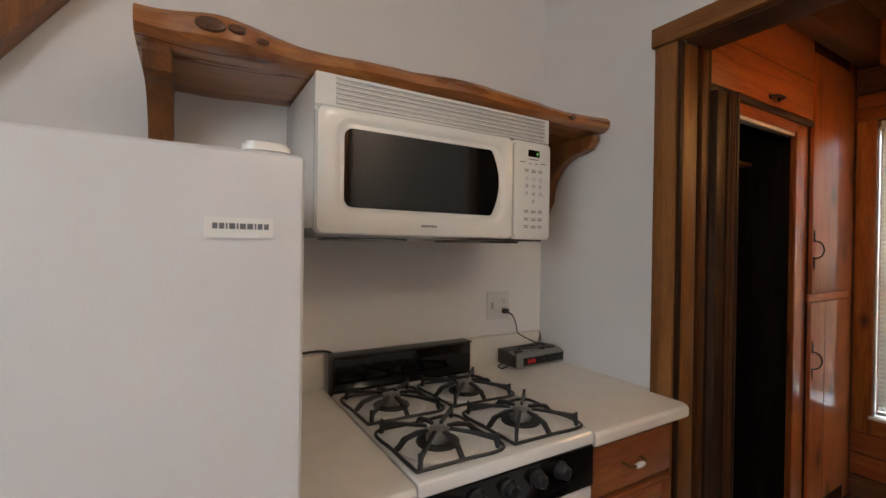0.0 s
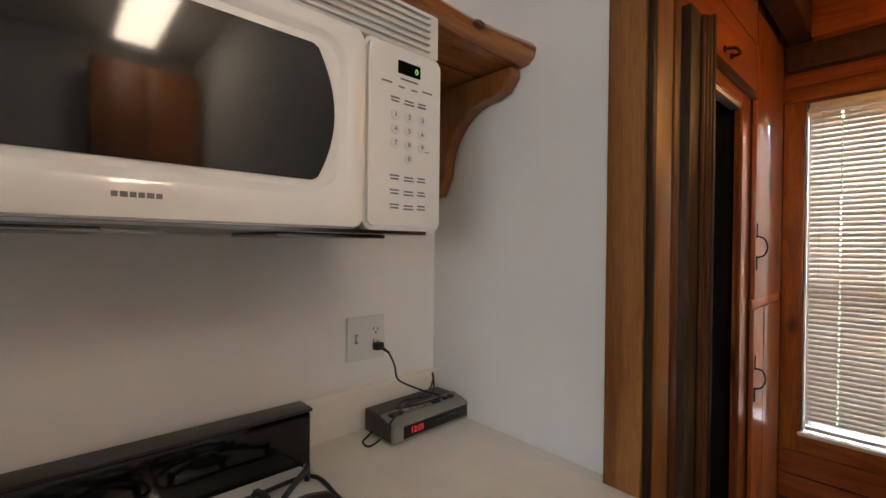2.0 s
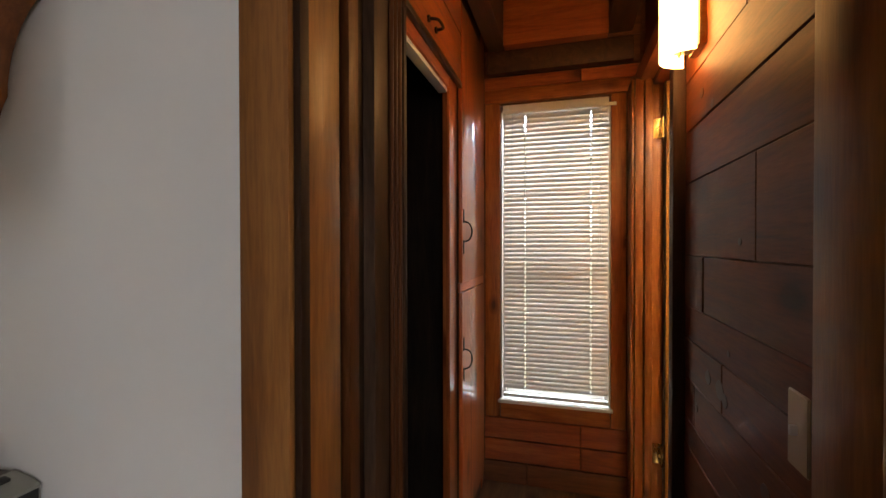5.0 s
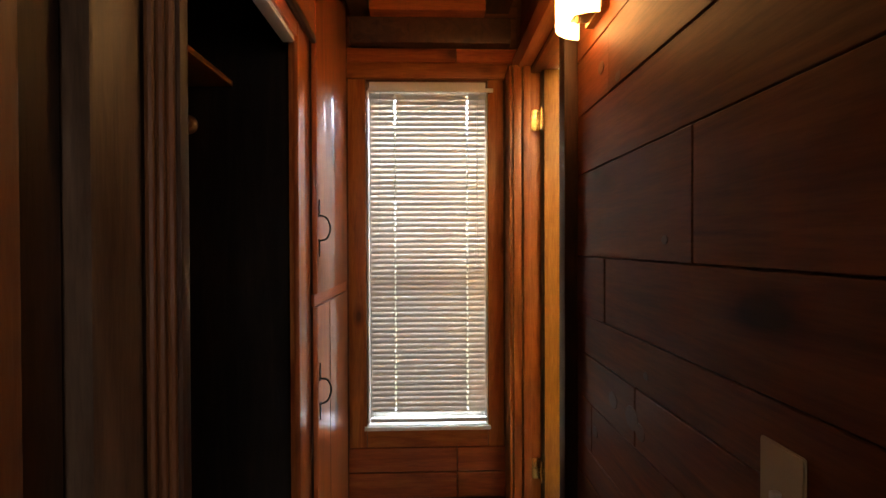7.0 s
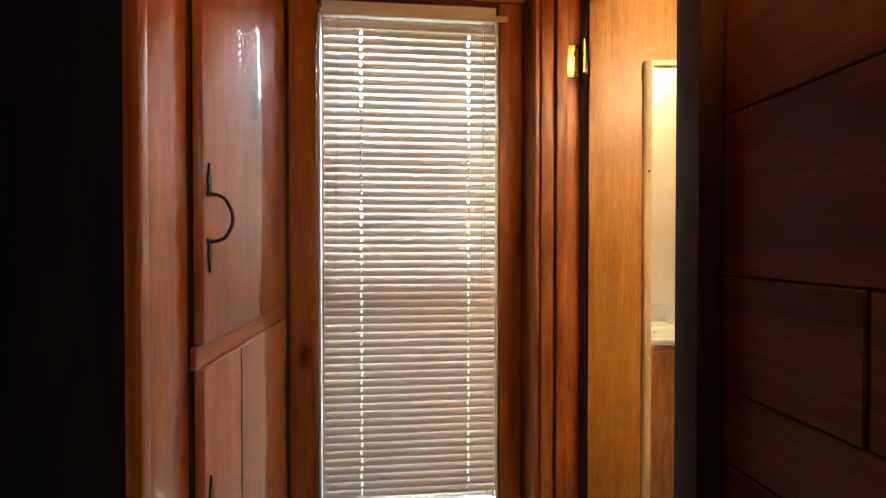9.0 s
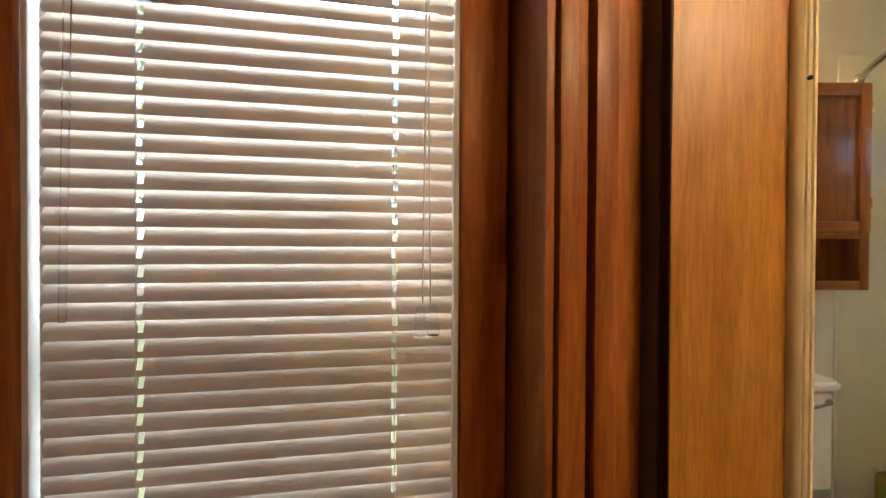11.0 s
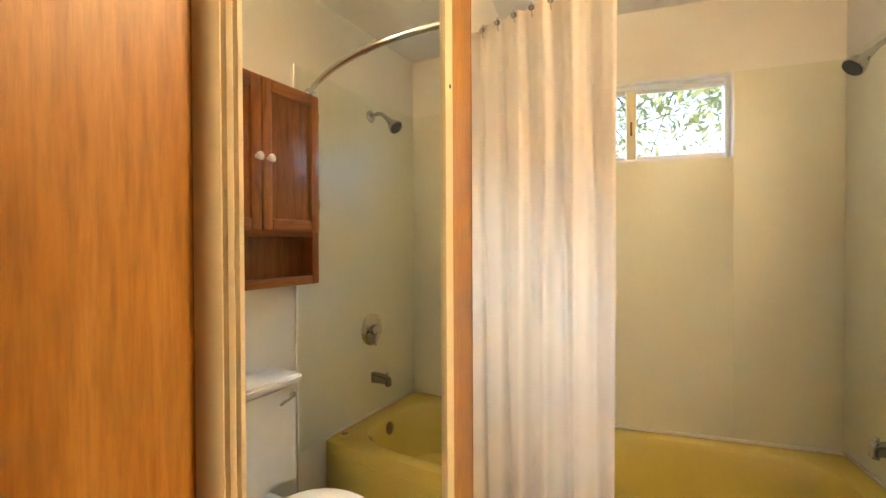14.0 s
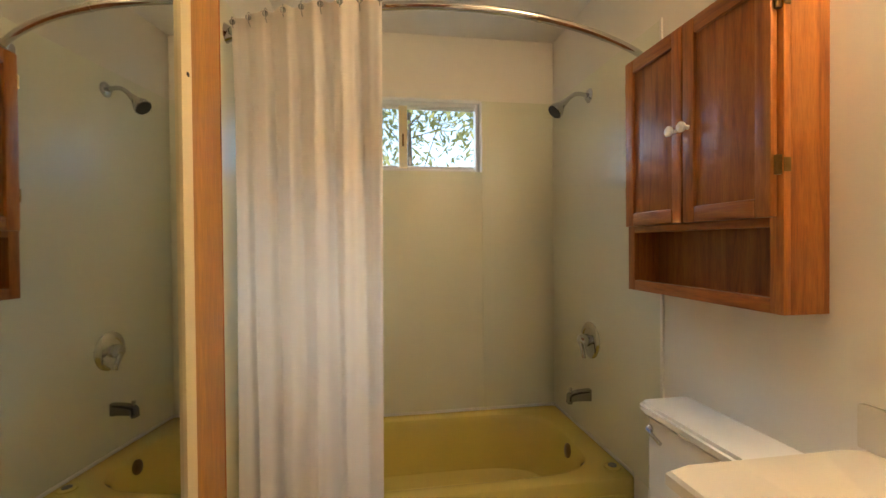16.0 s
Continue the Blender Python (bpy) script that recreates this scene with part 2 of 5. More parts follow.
LEAF = thin("tree_leaf", (0.24, 0.25, 0.10), 0.5, 0.5)
BARK = plain("tree_bark", (0.10, 0.075, 0.05), 0.9, vary=0.3, scale=12, relief=0.4, relief_scale=30)

# ---- mesh helpers ----
BASE = {}


def thing(name, at, label, category, group="", kind=""):
    ob = new(name)
    ob.location = at
    BASE[ob.name] = Vector(at)
    return tagged(ob, label, category, group, kind)


def finish(bm, name, mat, off=None, smooth=True):
    if off is not None:
        bmesh.ops.translate(bm, verts=bm.verts, vec=-off)
    bmesh.ops.recalc_face_normals(bm, faces=bm.faces)
    me = bpy.data.meshes.new(name)
    bm.to_mesh(me)
    bm.free()
    me.materials.append(mat)
    if smooth:
        for p in me.polygons:
            p.use_smooth = True
        me.set_sharp_from_angle(angle=radians(32))
    return me


def part(name, bm, mat, parent, label="", smooth=True):
    """Links a bmesh, given in world metres, as one mesh under a thing or a part."""
    off = BASE[parent.name]
    ob = new(name, finish(bm, name, mat, off, smooth))
    ob.parent = parent
    BASE[ob.name] = off
    return tagged(ob, label) if label else ob


def solid(name, bm, mat, label, category, at=None, kind="", group="", smooth=True):
    """A thing that is one mesh."""
    at = Vector(at) if at is not None else Vector((0, 0, 0))
    ob = new(name, finish(bm, name, mat, at, smooth))
    ob.location = at
    BASE[ob.name] = at
    return tagged(ob, label, category, group, kind)


def box(x0, x1, y0, y1, z0, z1, bevel=0.0, seg=2, bm=None):
    own = bmesh.new()
    bmesh.ops.create_cube(own, size=1.0)
    sx, sy, sz = x1 - x0, y1 - y0, z1 - z0
    for v in own.verts:
        v.co = Vector((x0 + (v.co.x + 0.5) * sx, y0 + (v.co.y + 0.5) * sy, z0 + (v.co.z + 0.5) * sz))
    if bevel:
        bmesh.ops.bevel(own, geom=list(own.edges), offset=min(bevel, 0.45 * min(abs(sx), abs(sy), abs(sz))), segments=seg, affect="EDGES", profile=0.6)
    return joined(own, bm)


def joined(own, bm):
    if bm is None:
        return own
    me = bpy.data.meshes.new("scratch")
    own.to_mesh(me)
    own.free()
    bm.from_mesh(me)
    bpy.data.meshes.remove(me)
    return bm


def rod(p0, p1, r, seg=12, bm=None, r2=None, bevel=0.0):
    own = bmesh.new()
    p0, p1 = Vector(p0), Vector(p1)
    d = p1 - p0
    bmesh.ops.create_cone(own, cap_ends=True, segments=seg, radius1=r, radius2=r if r2 is None else r2, depth=d.length)
    if bevel:
        caps = [e for e in own.edges if abs(e.verts[0].co.z - e.verts[1].co.z) < 1e-6]
        bmesh.ops.bevel(own, geom=caps, offset=bevel, segments=2, affect="EDGES")
    m = Matrix.Translation((p0 + p1) / 2) @ d.to_track_quat("Z", "Y").to_matrix().to_4x4()
    bmesh.ops.transform(own, matrix=m, verts=own.verts)
    return joined(own, bm)


def tube(points, r, seg=8, bm=None):
    """A round bar swept along points."""
    own = bmesh.new()
    pts = [Vector(p) for p in points]
    rings = []
    up = Vector((0.13, 0.21, 0.97)).normalized()
    for i, p in enumerate(pts):
        d = (pts[min(i + 1, len(pts) - 1)] - pts[max(i - 1, 0)]).normalized()
        a = d.cross(up).normalized()
        b = d.cross(a)
        rings.append([own.verts.new(p + a * r * math.cos(2 * math.pi * k / seg) + b * r * math.sin(2 * math.pi * k / seg)) for k in range(seg)])
    for q, w in zip(rings, rings[1:]):
        for k in range(seg):
            own.faces.new((q[k], q[(k + 1) % seg], w[(k + 1) % seg], w[k]))
    own.faces.new(rings[0][::-1])
    own.faces.new(rings[-1])
    return joined(own, bm)


def spline(pts, n=8):
    """Catmull-Rom points through pts."""
    pts = [Vector(p) for p in pts]
    q = [pts[0], *pts, pts[-1]]
    out = []
    for i in range(len(pts) - 1):
        a, b, c, d = q[i:i + 4]
        for k in range(n):
            t = k / n
            out.append(0.5 * (2 * b + (c - a) * t + (2 * a - 5 * b + 4 * c - d) * t * t + (3 * b - a - 3 * c + d) * t ** 3))
    return out + [pts[-1]]


def lathe(profile, seg=24, m=None, bm=None):
    """Turns (radius, height) pairs round z."""
    own = bmesh.new()
    rings = [[own.verts.new((r * math.cos(2 * math.pi * k / seg), r * math.sin(2 * math.pi * k / seg), h)) for k in range(seg)] for r, h in profile]
    for a, b in zip(rings, rings[1:]):
        for k in range(seg):
            own.faces.new((a[k], a[(k + 1) % seg], b[(k + 1) % seg], b[k]))
    own.faces.new(rings[0][::-1])
    own.faces.new(rings[-1])
    if m is not None:
        bmesh.ops.transform(own, matrix=m, verts=own.verts)
    return joined(own, bm)


def prism(outline, axis, a, b, bevel=0.0, bm=None):
    """Extrudes a closed outline along an axis; for 'y' the outline is (x, z), for 'x' (y, z), for 'z' (x, y)."""
    own = bmesh.new()
    put = {"y": lambda u, v, w: (u, w, v), "x": lambda u, v, w: (w, u, v), "z": lambda u, v, w: (u, v, w)}[axis]
    lo = [own.verts.new(put(u, v, a)) for u, v in outline]
    hi = [own.verts.new(put(u, v, b)) for u, v in outline]
    own.faces.new(lo[::-1])
    own.faces.new(hi)
    n = len(outline)
    for k in range(n):
        own.faces.new((lo[k], lo[(k + 1) % n], hi[(k + 1) % n], hi[k]))
    if bevel:
        bmesh.ops.recalc_face_normals(own, faces=own.faces)
        rim = [e for e in own.edges if all(v in lo for v in e.verts) or all(v in hi for v in e.verts)]
        bmesh.ops.bevel(own, geom=rim, offset=bevel, segments=2, affect="EDGES")
    return joined(own, bm)


def rounded(x0, x1, z0, z1, r, n=6):
    pts = []
    for cx, cz, a0 in ((x1 - r, z1 - r, 0), (x0 + r, z1 - r, 90), (x0 + r, z0 + r, 180), (x1 - r, z0 + r, 270)):
        pts += [(cx + r * math.cos(radians(a0 + 90 * k / n)), cz + r * math.sin(radians(a0 + 90 * k / n))) for k in range(n + 1)]
    return pts


def turned(bm, m):
    bmesh.ops.transform(bm, matrix=m, verts=bm.verts)
    return bm


def lettering(text, size, m, mat, parent, name="lettering", label=""):
    """Raised print in the built-in font, laid by the matrix m (x along the line, y up, z out)."""
    cu = bpy.data.curves.new(name, "FONT")
    cu.body, cu.size, cu.align_x, cu.align_y, cu.extrude = text, size, "CENTER", "CENTER", 0.0004
    tmp = new(name, cu)
    me = bpy.data.meshes.new_from_object(tmp)
    bpy.data.objects.remove(tmp)
    me.transform(Matrix.Translation(-BASE[parent.name]) @ m)
    me.materials.clear()
    me.materials.append(mat)
    ob = new(name, me)
    ob.parent = parent
    BASE[ob.name] = BASE[parent.name]
    return tagged(ob, label) if label else ob


def wall(name, x0, x1, y0, y1, z0, z1, mat, label, holes=()):
    """A wall slab; holes are (u0, u1, z0, z1) along its longer side and go right through."""
    bm = bmesh.new()
    along_x = (x1 - x0) > (y1 - y0)
    u0, u1 = (x0, x1) if along_x else (y0, y1)
    us = sorted({u0, u1, *[h[0] for h in holes], *[h[1] for h in holes]})
    zs = sorted({z0, z1, *[h[2] for h in holes], *[h[3] for h in holes]})
    for a, b in zip(us, us[1:]):
        for c, d in zip(zs, zs[1:]):
            if any(h[0] <= (a + b) / 2 <= h[1] and h[2] <= (c + d) / 2 <= h[3] for h in holes):
                continue
            if along_x:
                box(a, b, y0, y1, c, d, bm=bm)
            else:
                box(x0, x1, a, b, c, d, bm=bm)
    bmesh.ops.remove_doubles(bm, verts=bm.verts, dist=1e-5)
    return solid(name, bm, mat, label, "wall", kind="structure", smooth=False)


# ==== structure ====
KY, KX = 1.235, 1.47           # kitchen back wall, kitchen side wall
HY, CY = -0.09, 0.74           # hall's two long sides
WX = 3.41                      # hall's window wall
BX, BY, BE = 1.905, -2.50, 3.42  # bathroom: tap wall, far wall, east wall
solid("ground", box(-60, 60, -60, 60, -0.6, -0.45), GRASS, "rough garden ground outside the cabin", "ground", kind="structure")
solid("kitchen_floor", box(-1.9, 1.60, -2.5, 1.40, -0.1, 0), FLOOR_WOOD, "dark brown wooden kitchen floor", "floor", kind="structure")
solid("hall_floor", box(1.604, 3.7, -0.145, 1.75, -0.1, 0), FLOOR_WOOD, "dark brown wooden hall floor", "floor", kind="structure")
solid("bath_floor", box(1.75, 3.7, -2.7, -0.149, -0.1, 0), VINYL, "beige vinyl bathroom floor", "floor", kind="structure")
wall("wall_kitchen_north", -1.9, KX, KY, KY + 0.15, 0, 2.75, WALL_WHITE, "white painted kitchen wall behind the stove")
wall("wall_kitchen_east", KX, 1.60, -2.35, KY + 0.15, 0, 2.75, WALL_WHITE, "white painted wall with a doorway to the hall", [(-0.005, 0.642, 0, 2.06)])
wall("wall_kitchen_west", -1.9, -1.75, -2.5, KY, 0, 2.75, WALL_WHITE, "white painted kitchen wall with an added window", [(-1.55, -0.45, 1.1, 2.1)])
wall("wall_kitchen_south", -1.75, 1.60, -2.5, -2.35, 0, 2.75, WALL_WHITE, "white painted kitchen wall behind the walker")
solid("ceiling_kitchen", box(-1.9, 1.60, -2.5, KY + 0.15, 2.75, 2.85), CEIL_WHITE, "white painted kitchen ceiling", "ceiling", kind="structure")
wall("wall_hall_south", 1.604, WX, HY - 0.11, HY - 0.016, 0, 2.62, PLANK_X, "brown boarded hall wall with the bathroom doorway", [(2.66, 3.285, 0, 2.115)])
wall("wall_hall_east", WX, WX + 0.16, -0.2, 1.75, 0, 2.62, PLANK_Y, "boarded end wall of the hall round a tall window", [(0.075, 0.645, 0.46, 2.10)])
wall("wall_closet_back", 1.604, WX, 1.55, 1.65, 0, 2.62, CLOSET, "board back of the closet with its shade in the colour")
wall("wall_closet_west", 1.604, 1.66, 0.78, 1.55, 0, 2.62, CLOSET, "board side of the closet with its shade in the colour")
wall("wall_closet_east", 2.72, 2.78, 0.78, 1.55, 0, 2.62, CLOSET, "board side of the closet with its shade in the colour")
solid("ceiling_hall", box(1.604, WX, -0.145, 1.75, 2.62, 2.70), DARK_X, "dark stained board ceiling over the hall", "ceiling", kind="structure")
wall("wall_bath_west", BX - 0.14, BX, BY - 0.14, HY - 0.11, 0, 2.5, BATH_WHITE, "white painted bathroom wall behind the toilet")
wall("wall_bath_south", BX, BE, BY - 0.14, BY, 0, 2.5, BATH_WHITE, "white painted bathroom wall over the tub with a small window", [(2.335, 3.25, 1.745, 2.147)])
wall("wall_bath_east", BE, BE + 0.14, BY - 0.14, -0.204, 0, 2.5, BATH_WHITE, "white painted bathroom wall behind the door")
wall("wall_bath_north", BX, BE, HY - 0.125, HY - 0.114, 0, 2.5, BATH_WHITE, "white painted bathroom side of the hall wall", [(2.66, 3.285, 0, 2.115)])
solid("ceiling_bath", box(BX - 0.14, BE + 0.14, BY - 0.14, -0.2, 2.5, 2.6), CEIL_WHITE, "white painted bathroom ceiling", "ceiling", kind="structure")

# ==== trim, doorways and windows ====


def kitchen_doorway():
    d = thing("door_frame_kitchen", (1.5, 0.34, 0), "golden knotty pine casing round the hall doorway", "door frame", kind="structure")
    part("casing", box(1.443, 1.468, 0.617, 0.690, 0, 2.033, 0.004), GOLD_Z, d)
    part("casing", box(1.443, 1.468, -0.060, 0.020, 0, 2.033, 0.004), GOLD_Z, d)
    part("casing_head", box(1.436, 1.468, -0.075, 0.700, 2.035, 2.098, 0.004), GOLD_Y, d)
    part("jamb", box(1.470, 1.548, 0.606, 0.6415, 0, 2.03, 0.003), GOLD_Z, d)
    part("jamb", box(1.470, 1.602, -0.0045, 0.012, 0, 2.03, 0.003), GOLD_Z, d)
    part("stop_bead", box(1.449, 1.469, 0.604, 0.615, 0, 2.03, 0.003), DARK_Z, d)
    part("jamb_head", box(1.470, 1.602, 0.014, 0.604, 2.032, 2.058, 0.003), DARK_X, d)


def bath_doorway():
    d = thing("door_frame_bath", (2.97, -0.15, 0), "reddish pine jamb and casing of the bathroom doorway", "door frame", kind="structure")
    part("jamb_strip", box(3.264, 3.405, -0.0215, -0.0090, 0, 2.125, 0.002), PINE_Z, d)
    part("jamb_strip", box(3.256, 3.289, -0.0625, -0.0245, 0, 2.125, 0.003), PINE_Z, d)
    part("door_stop", box(3.244, 3.289, -0.0980, -0.0668, 0, 2.125, 0.003), PINE_Z, d)
    part("jamb", box(3.270, 3.289, -0.1490, -0.0985, 0, 2.125, 0.002), PINE_Z, d)
    part("jamb_backing", box(3.290, 3.406, -0.196, -0.022, 0, 2.12), DARK_Z, d)
    part("weatherstrip", box(3.2385, 3.276, -0.1660, -0.1495, 0, 2.115, 0.002), GREY_STRIP, d)
    part("casing", box(2.612, 2.668, -0.104, -0.052, 0, 2.17, 0.004), DARK_Z, d)
    part("jamb", box(2.645, 2.664, -0.216, -0.106, 0, 2.11, 0.002), PINE_Z, d)
    part("casing_head", box(2.612, 3.40, -0.104, -0.045, 2.115, 2.20, 0.004), RED_X, d)
    part("jamb_head", box(2.666, 3.288, -0.216, -0.106, 2.095, 2.114, 0.002), RED_X, d)


def hall_window():
    w = thing("window_1", (3.45, 0.36, 0.46), "tall hall window in knotty pine casing behind a blind", "window", kind="structure")
    part("casing", box(3.385, 3.408, 0.648, 0.730, 0.37, 2.108, 0.004), PINE_Z, w)
    part("casing", box(3.385, 3.408, -0.0, 0.072, 0.37, 2.108, 0.004), PINE_Z, w)
    part("casing_head", box(3.381, 3.408, -0.02, 0.735, 2.110, 2.182, 0.004), PINE_Y, w)
    part("apron", box(3.386, 3.408, 0.074, 0.646, 0.370, 0.452, 0.004), PINE_Y, w)
    part("window_sill", box(3.372, 3.52, 0.062, 0.658, 0.4535, 0.472, 0.004), BLIND_WHITE, w)
    for y0, y1 in ((0.0755, 0.094), (0.626, 0.6445)):
        part("sash_side", box(3.48, 3.52, y0, y1, 0.474, 2.098, 0.003), BLIND_WHITE, w)
    for z0, z1 in ((0.4745, 0.51), (1.23, 1.275), (2.06, 2.098)):
        part("sash_rail", box(3.482, 3.518, 0.0955, 0.6245, z0, z1, 0.003), BLIND_WHITE, w)
    for z0, z1 in ((0.511, 1.229), (1.276, 2.059)):
        g = part("pane", box(3.498, 3.502, 0.0955, 0.6245, z0, z1), GLASS, w)
        g.visible_shadow = False


def venetian_blind():
    b = thing("venetian_blind", (3.40, 0.354, 0.47), "white mini blind, lowered, slats tilted nearly shut", "window blind")
    part("headrail", box(3.392, 3.425, 0.082, 0.632, 2.058, 2.096, 0.003), BLIND_WHITE, b)
    part("valance", box(3.374, 3.379, 0.048, 0.634, 2.043, 2.062, 0.002), BLIND_WHITE, b)
    part("valance_clip", box(3.376, 3.391, 0.598, 0.628, 2.047, 2.072, 0.002), ALU, b)
    n, z0, z1 = 60, 0.548, 2.030
    bm = bmesh.new()
    rows, wide, lean = [], 0.0325, radians(69)
    for j in range(9):
        u = (j / 8 - 0.5) * wide
        arch = 0.0024 * (1 - (2 * j / 8 - 1) ** 2)
        x, h = u * math.cos(lean) - arch * math.sin(lean), u * math.sin(lean) + arch * math.cos(lean)
        cut = 0.0035 if j in (0, 8) else 0.0010 if j in (1, 7) else 0.0
        rows.append([bm.verts.new((x, y, h)) for y in (-0.274 + cut, -0.1875, -0.1805, 0.1545, 0.1615, 0.274 - cut)])
    for j, (r, q) in enumerate(zip(rows, rows[1:])):
        for i in range(5):
            if i in (1, 3) and 2 <= j <= 5:
                continue   # slot for the lift cord
            bm.faces.new((r[i], r[i + 1], q[i + 1], q[i]))
    me = finish(bm, "slat", SLAT)
    for k in range(n):
        z = z0 + (z1 - z0) * k / (n - 1)
        s = new("slat", me)
        s.parent = b
        s.matrix_parent_inverse = Matrix.Identity(4)
        tilt = math.sin(k * 12.9898) * 0.8 - (3 if k == 42 else 0)
        s.matrix_basis = pose(0.004, 0.001 * math.sin(k * 4.1), z - 0.47, 0.10 * math.sin(k * 7.7), tilt, 0)
    for y in (0.170, 0.512):
        for dx in (-0.0135, 0.0135):
            part("ladder_cord", rod((3.402 + dx, y, 0.50), (3.402 + dx, y, 2.06), 0.0006, 6), CORD, b)
    part("bottom_rail", box(3.392, 3.416, 0.082, 0.630, 0.484, 0.505, 0.004), BLIND_WHITE, b)
    part("lift_cord", tube([(3.380, 0.128, 2.05), (3.379, 0.127, 1.6), (3.378, 0.131, 1.25)], 0.0012, 6), CORD, b)
    part("lift_cord", tube([(3.380, 0.121, 2.05), (3.379, 0.123, 1.6), (3.378, 0.119, 1.25)], 0.0012, 6), CORD, b)
    part("cord_tassel", lathe([(0.004, 0.045), (0.006, 0.04), (0.010, 0.004), (0.009, 0)], 12, Matrix.Translation((3.378, 0.134, 1.205))), WAND, b, "clear plastic tassel")
    part("cord_tassel", lathe([(0.004, 0.045), (0.006, 0.04), (0.010, 0.004), (0.009, 0)], 12, Matrix.Translation((3.376, 0.115, 1.208))), WAND, b, "clear plastic tassel")
    part("tilt_wand", rod((3.380, 0.578, 2.04), (3.374, 0.588, 1.24), 0.0045, 6), WAND, b, "clear plastic wand")
    for y in (0.078, 0.6395):
        part("edge_bead", box(3.39, 3.412, y - 0.004, y + 0.004, 0.474, 2.055, 0.002), BLIND_WHITE, b)


def bath_window():
    w = thing("window_2", (2.78, -2.55, 1.745), "small white sliding window over the tub", "window", kind="structure")
    x0, x1, z0, z1 = 2.335, 3.25, 1.745, 2.147
    for a in (dict(x0=x0, x1=x0 + 0.025, z0=z0, z1=z1), dict(x0=x1 - 0.025, x1=x1, z0=z0, z1=z1), dict(x0=x0 + 0.026, x1=x1 - 0.026, z0=z0, z1=z0 + 0.022), dict(x0=x0 + 0.026, x1=x1 - 0.026, z0=z1 - 0.025, z1=z1)):
        part("window_frame", box(a["x0"] + 0.001, a["x1"] - 0.001, -2.60, -2.545, a["z0"] + 0.001, a["z1"] - 0.001, 0.004), ALU, w)
    part("mullion", box(2.752, 2.800, -2.585, -2.548, z0 + 0.024, z1 - 0.027, 0.004), CREAM_FRAME, w)
    part("latch", box(2.772, 2.782, -2.547, -2.538, 1.89, 1.96, 0.002), OLD_BRASS, w)
    for a, b in ((x0 + 0.027, 2.750), (2.802, x1 - 0.027)):
        part("sash_frame", box(a, b, -2.580, -2.562, z0 + 0.024, z0 + 0.040, 0.003), ALU, w)
        part("sash_frame", box(a, b, -2.580, -2.562, z1 - 0.043, z1 - 0.027, 0.003), ALU, w)
        g = part("pane", box(a, b, -2.573, -2.569, z0 + 0.041, z1 - 0.044), GLASS, w)
        g.visible_shadow = False


# unseen window, added to account for the kitchen's fill from the west
def added_kitchen_window():
    w = thing("added_window", (-1.83, -1.0, 1.1), "unseen white framed window added opposite the hall doorway", "window", kind="structure")
    for y0, y1, z0, z1 in ((-1.549, -1.50, 1.101, 2.099), (-0.50, -0.451, 1.101, 2.099), (-1.498, -0.502, 1.101, 1.15), (-1.498, -0.502, 2.05, 2.099), (-1.02, -0.98, 1.152, 2.048)):
        part("window_frame", box(-1.86, -1.80, y0, y1, z0, z1, 0.004), ALU, w)
    for y0, y1 in ((-1.498, -1.022), (-0.978, -0.502)):
        g = part("pane", box(-1.832, -1.828, y0, y1, 1.152, 2.048), GLASS, w)
        g.visible_shadow = False


kitchen_doorway()
bath_doorway()
hall_window()
venetian_blind()
bath_window()
added_kitchen_window()

# ==== kitchen ====


def refrigerator():
    f = thing("refrigerator", (-0.04, 0.85, 0), "white pebbled refrigerator, shut, with a badge plate", "refrigerator")
    part("body", box(-0.345, 0.264, 0.515, 1.17, 0.02, 1.49, 0.008), FRIDGE_WHITE, f)
    part("door", box(-0.348, 0.270, 0.450, 0.512, 0.60, 1.503, 0.012, 3), FRIDGE_WHITE, f)
    part("door", box(-0.348, 0.270, 0.450, 0.512, 0.09, 0.592, 0.012, 3), FRIDGE_WHITE, f)
    part("hinge_cap", prism(rounded(0.19, 0.258, 0.475, 0.55, 0.02), "z", 1.504, 1.522, 0.005), MW_WHITE, f)
    b = part("badge", prism(rounded(0.142, 0.226, 1.383, 1.410, 0.002), "y", 0.4455, 0.4497, 0.0008), ENAMEL, f, "white badge plate with dark marks")
    x = 0.152
    for wd in (0.006, 0.006, 0.002, 0.007, 0.002, 0.007, 0.007, 0.002, 0.006, 0.006):
        part("badge_mark", box(x, x + wd, 0.4448, 0.4453, 1.395, 1.4025), GREY_INK, b)
        x += wd + 0.0019
    part("door_handle", box(-0.33, -0.30, 0.42, 0.449, 0.75, 1.15, 0.008), FRIDGE_WHITE, f)


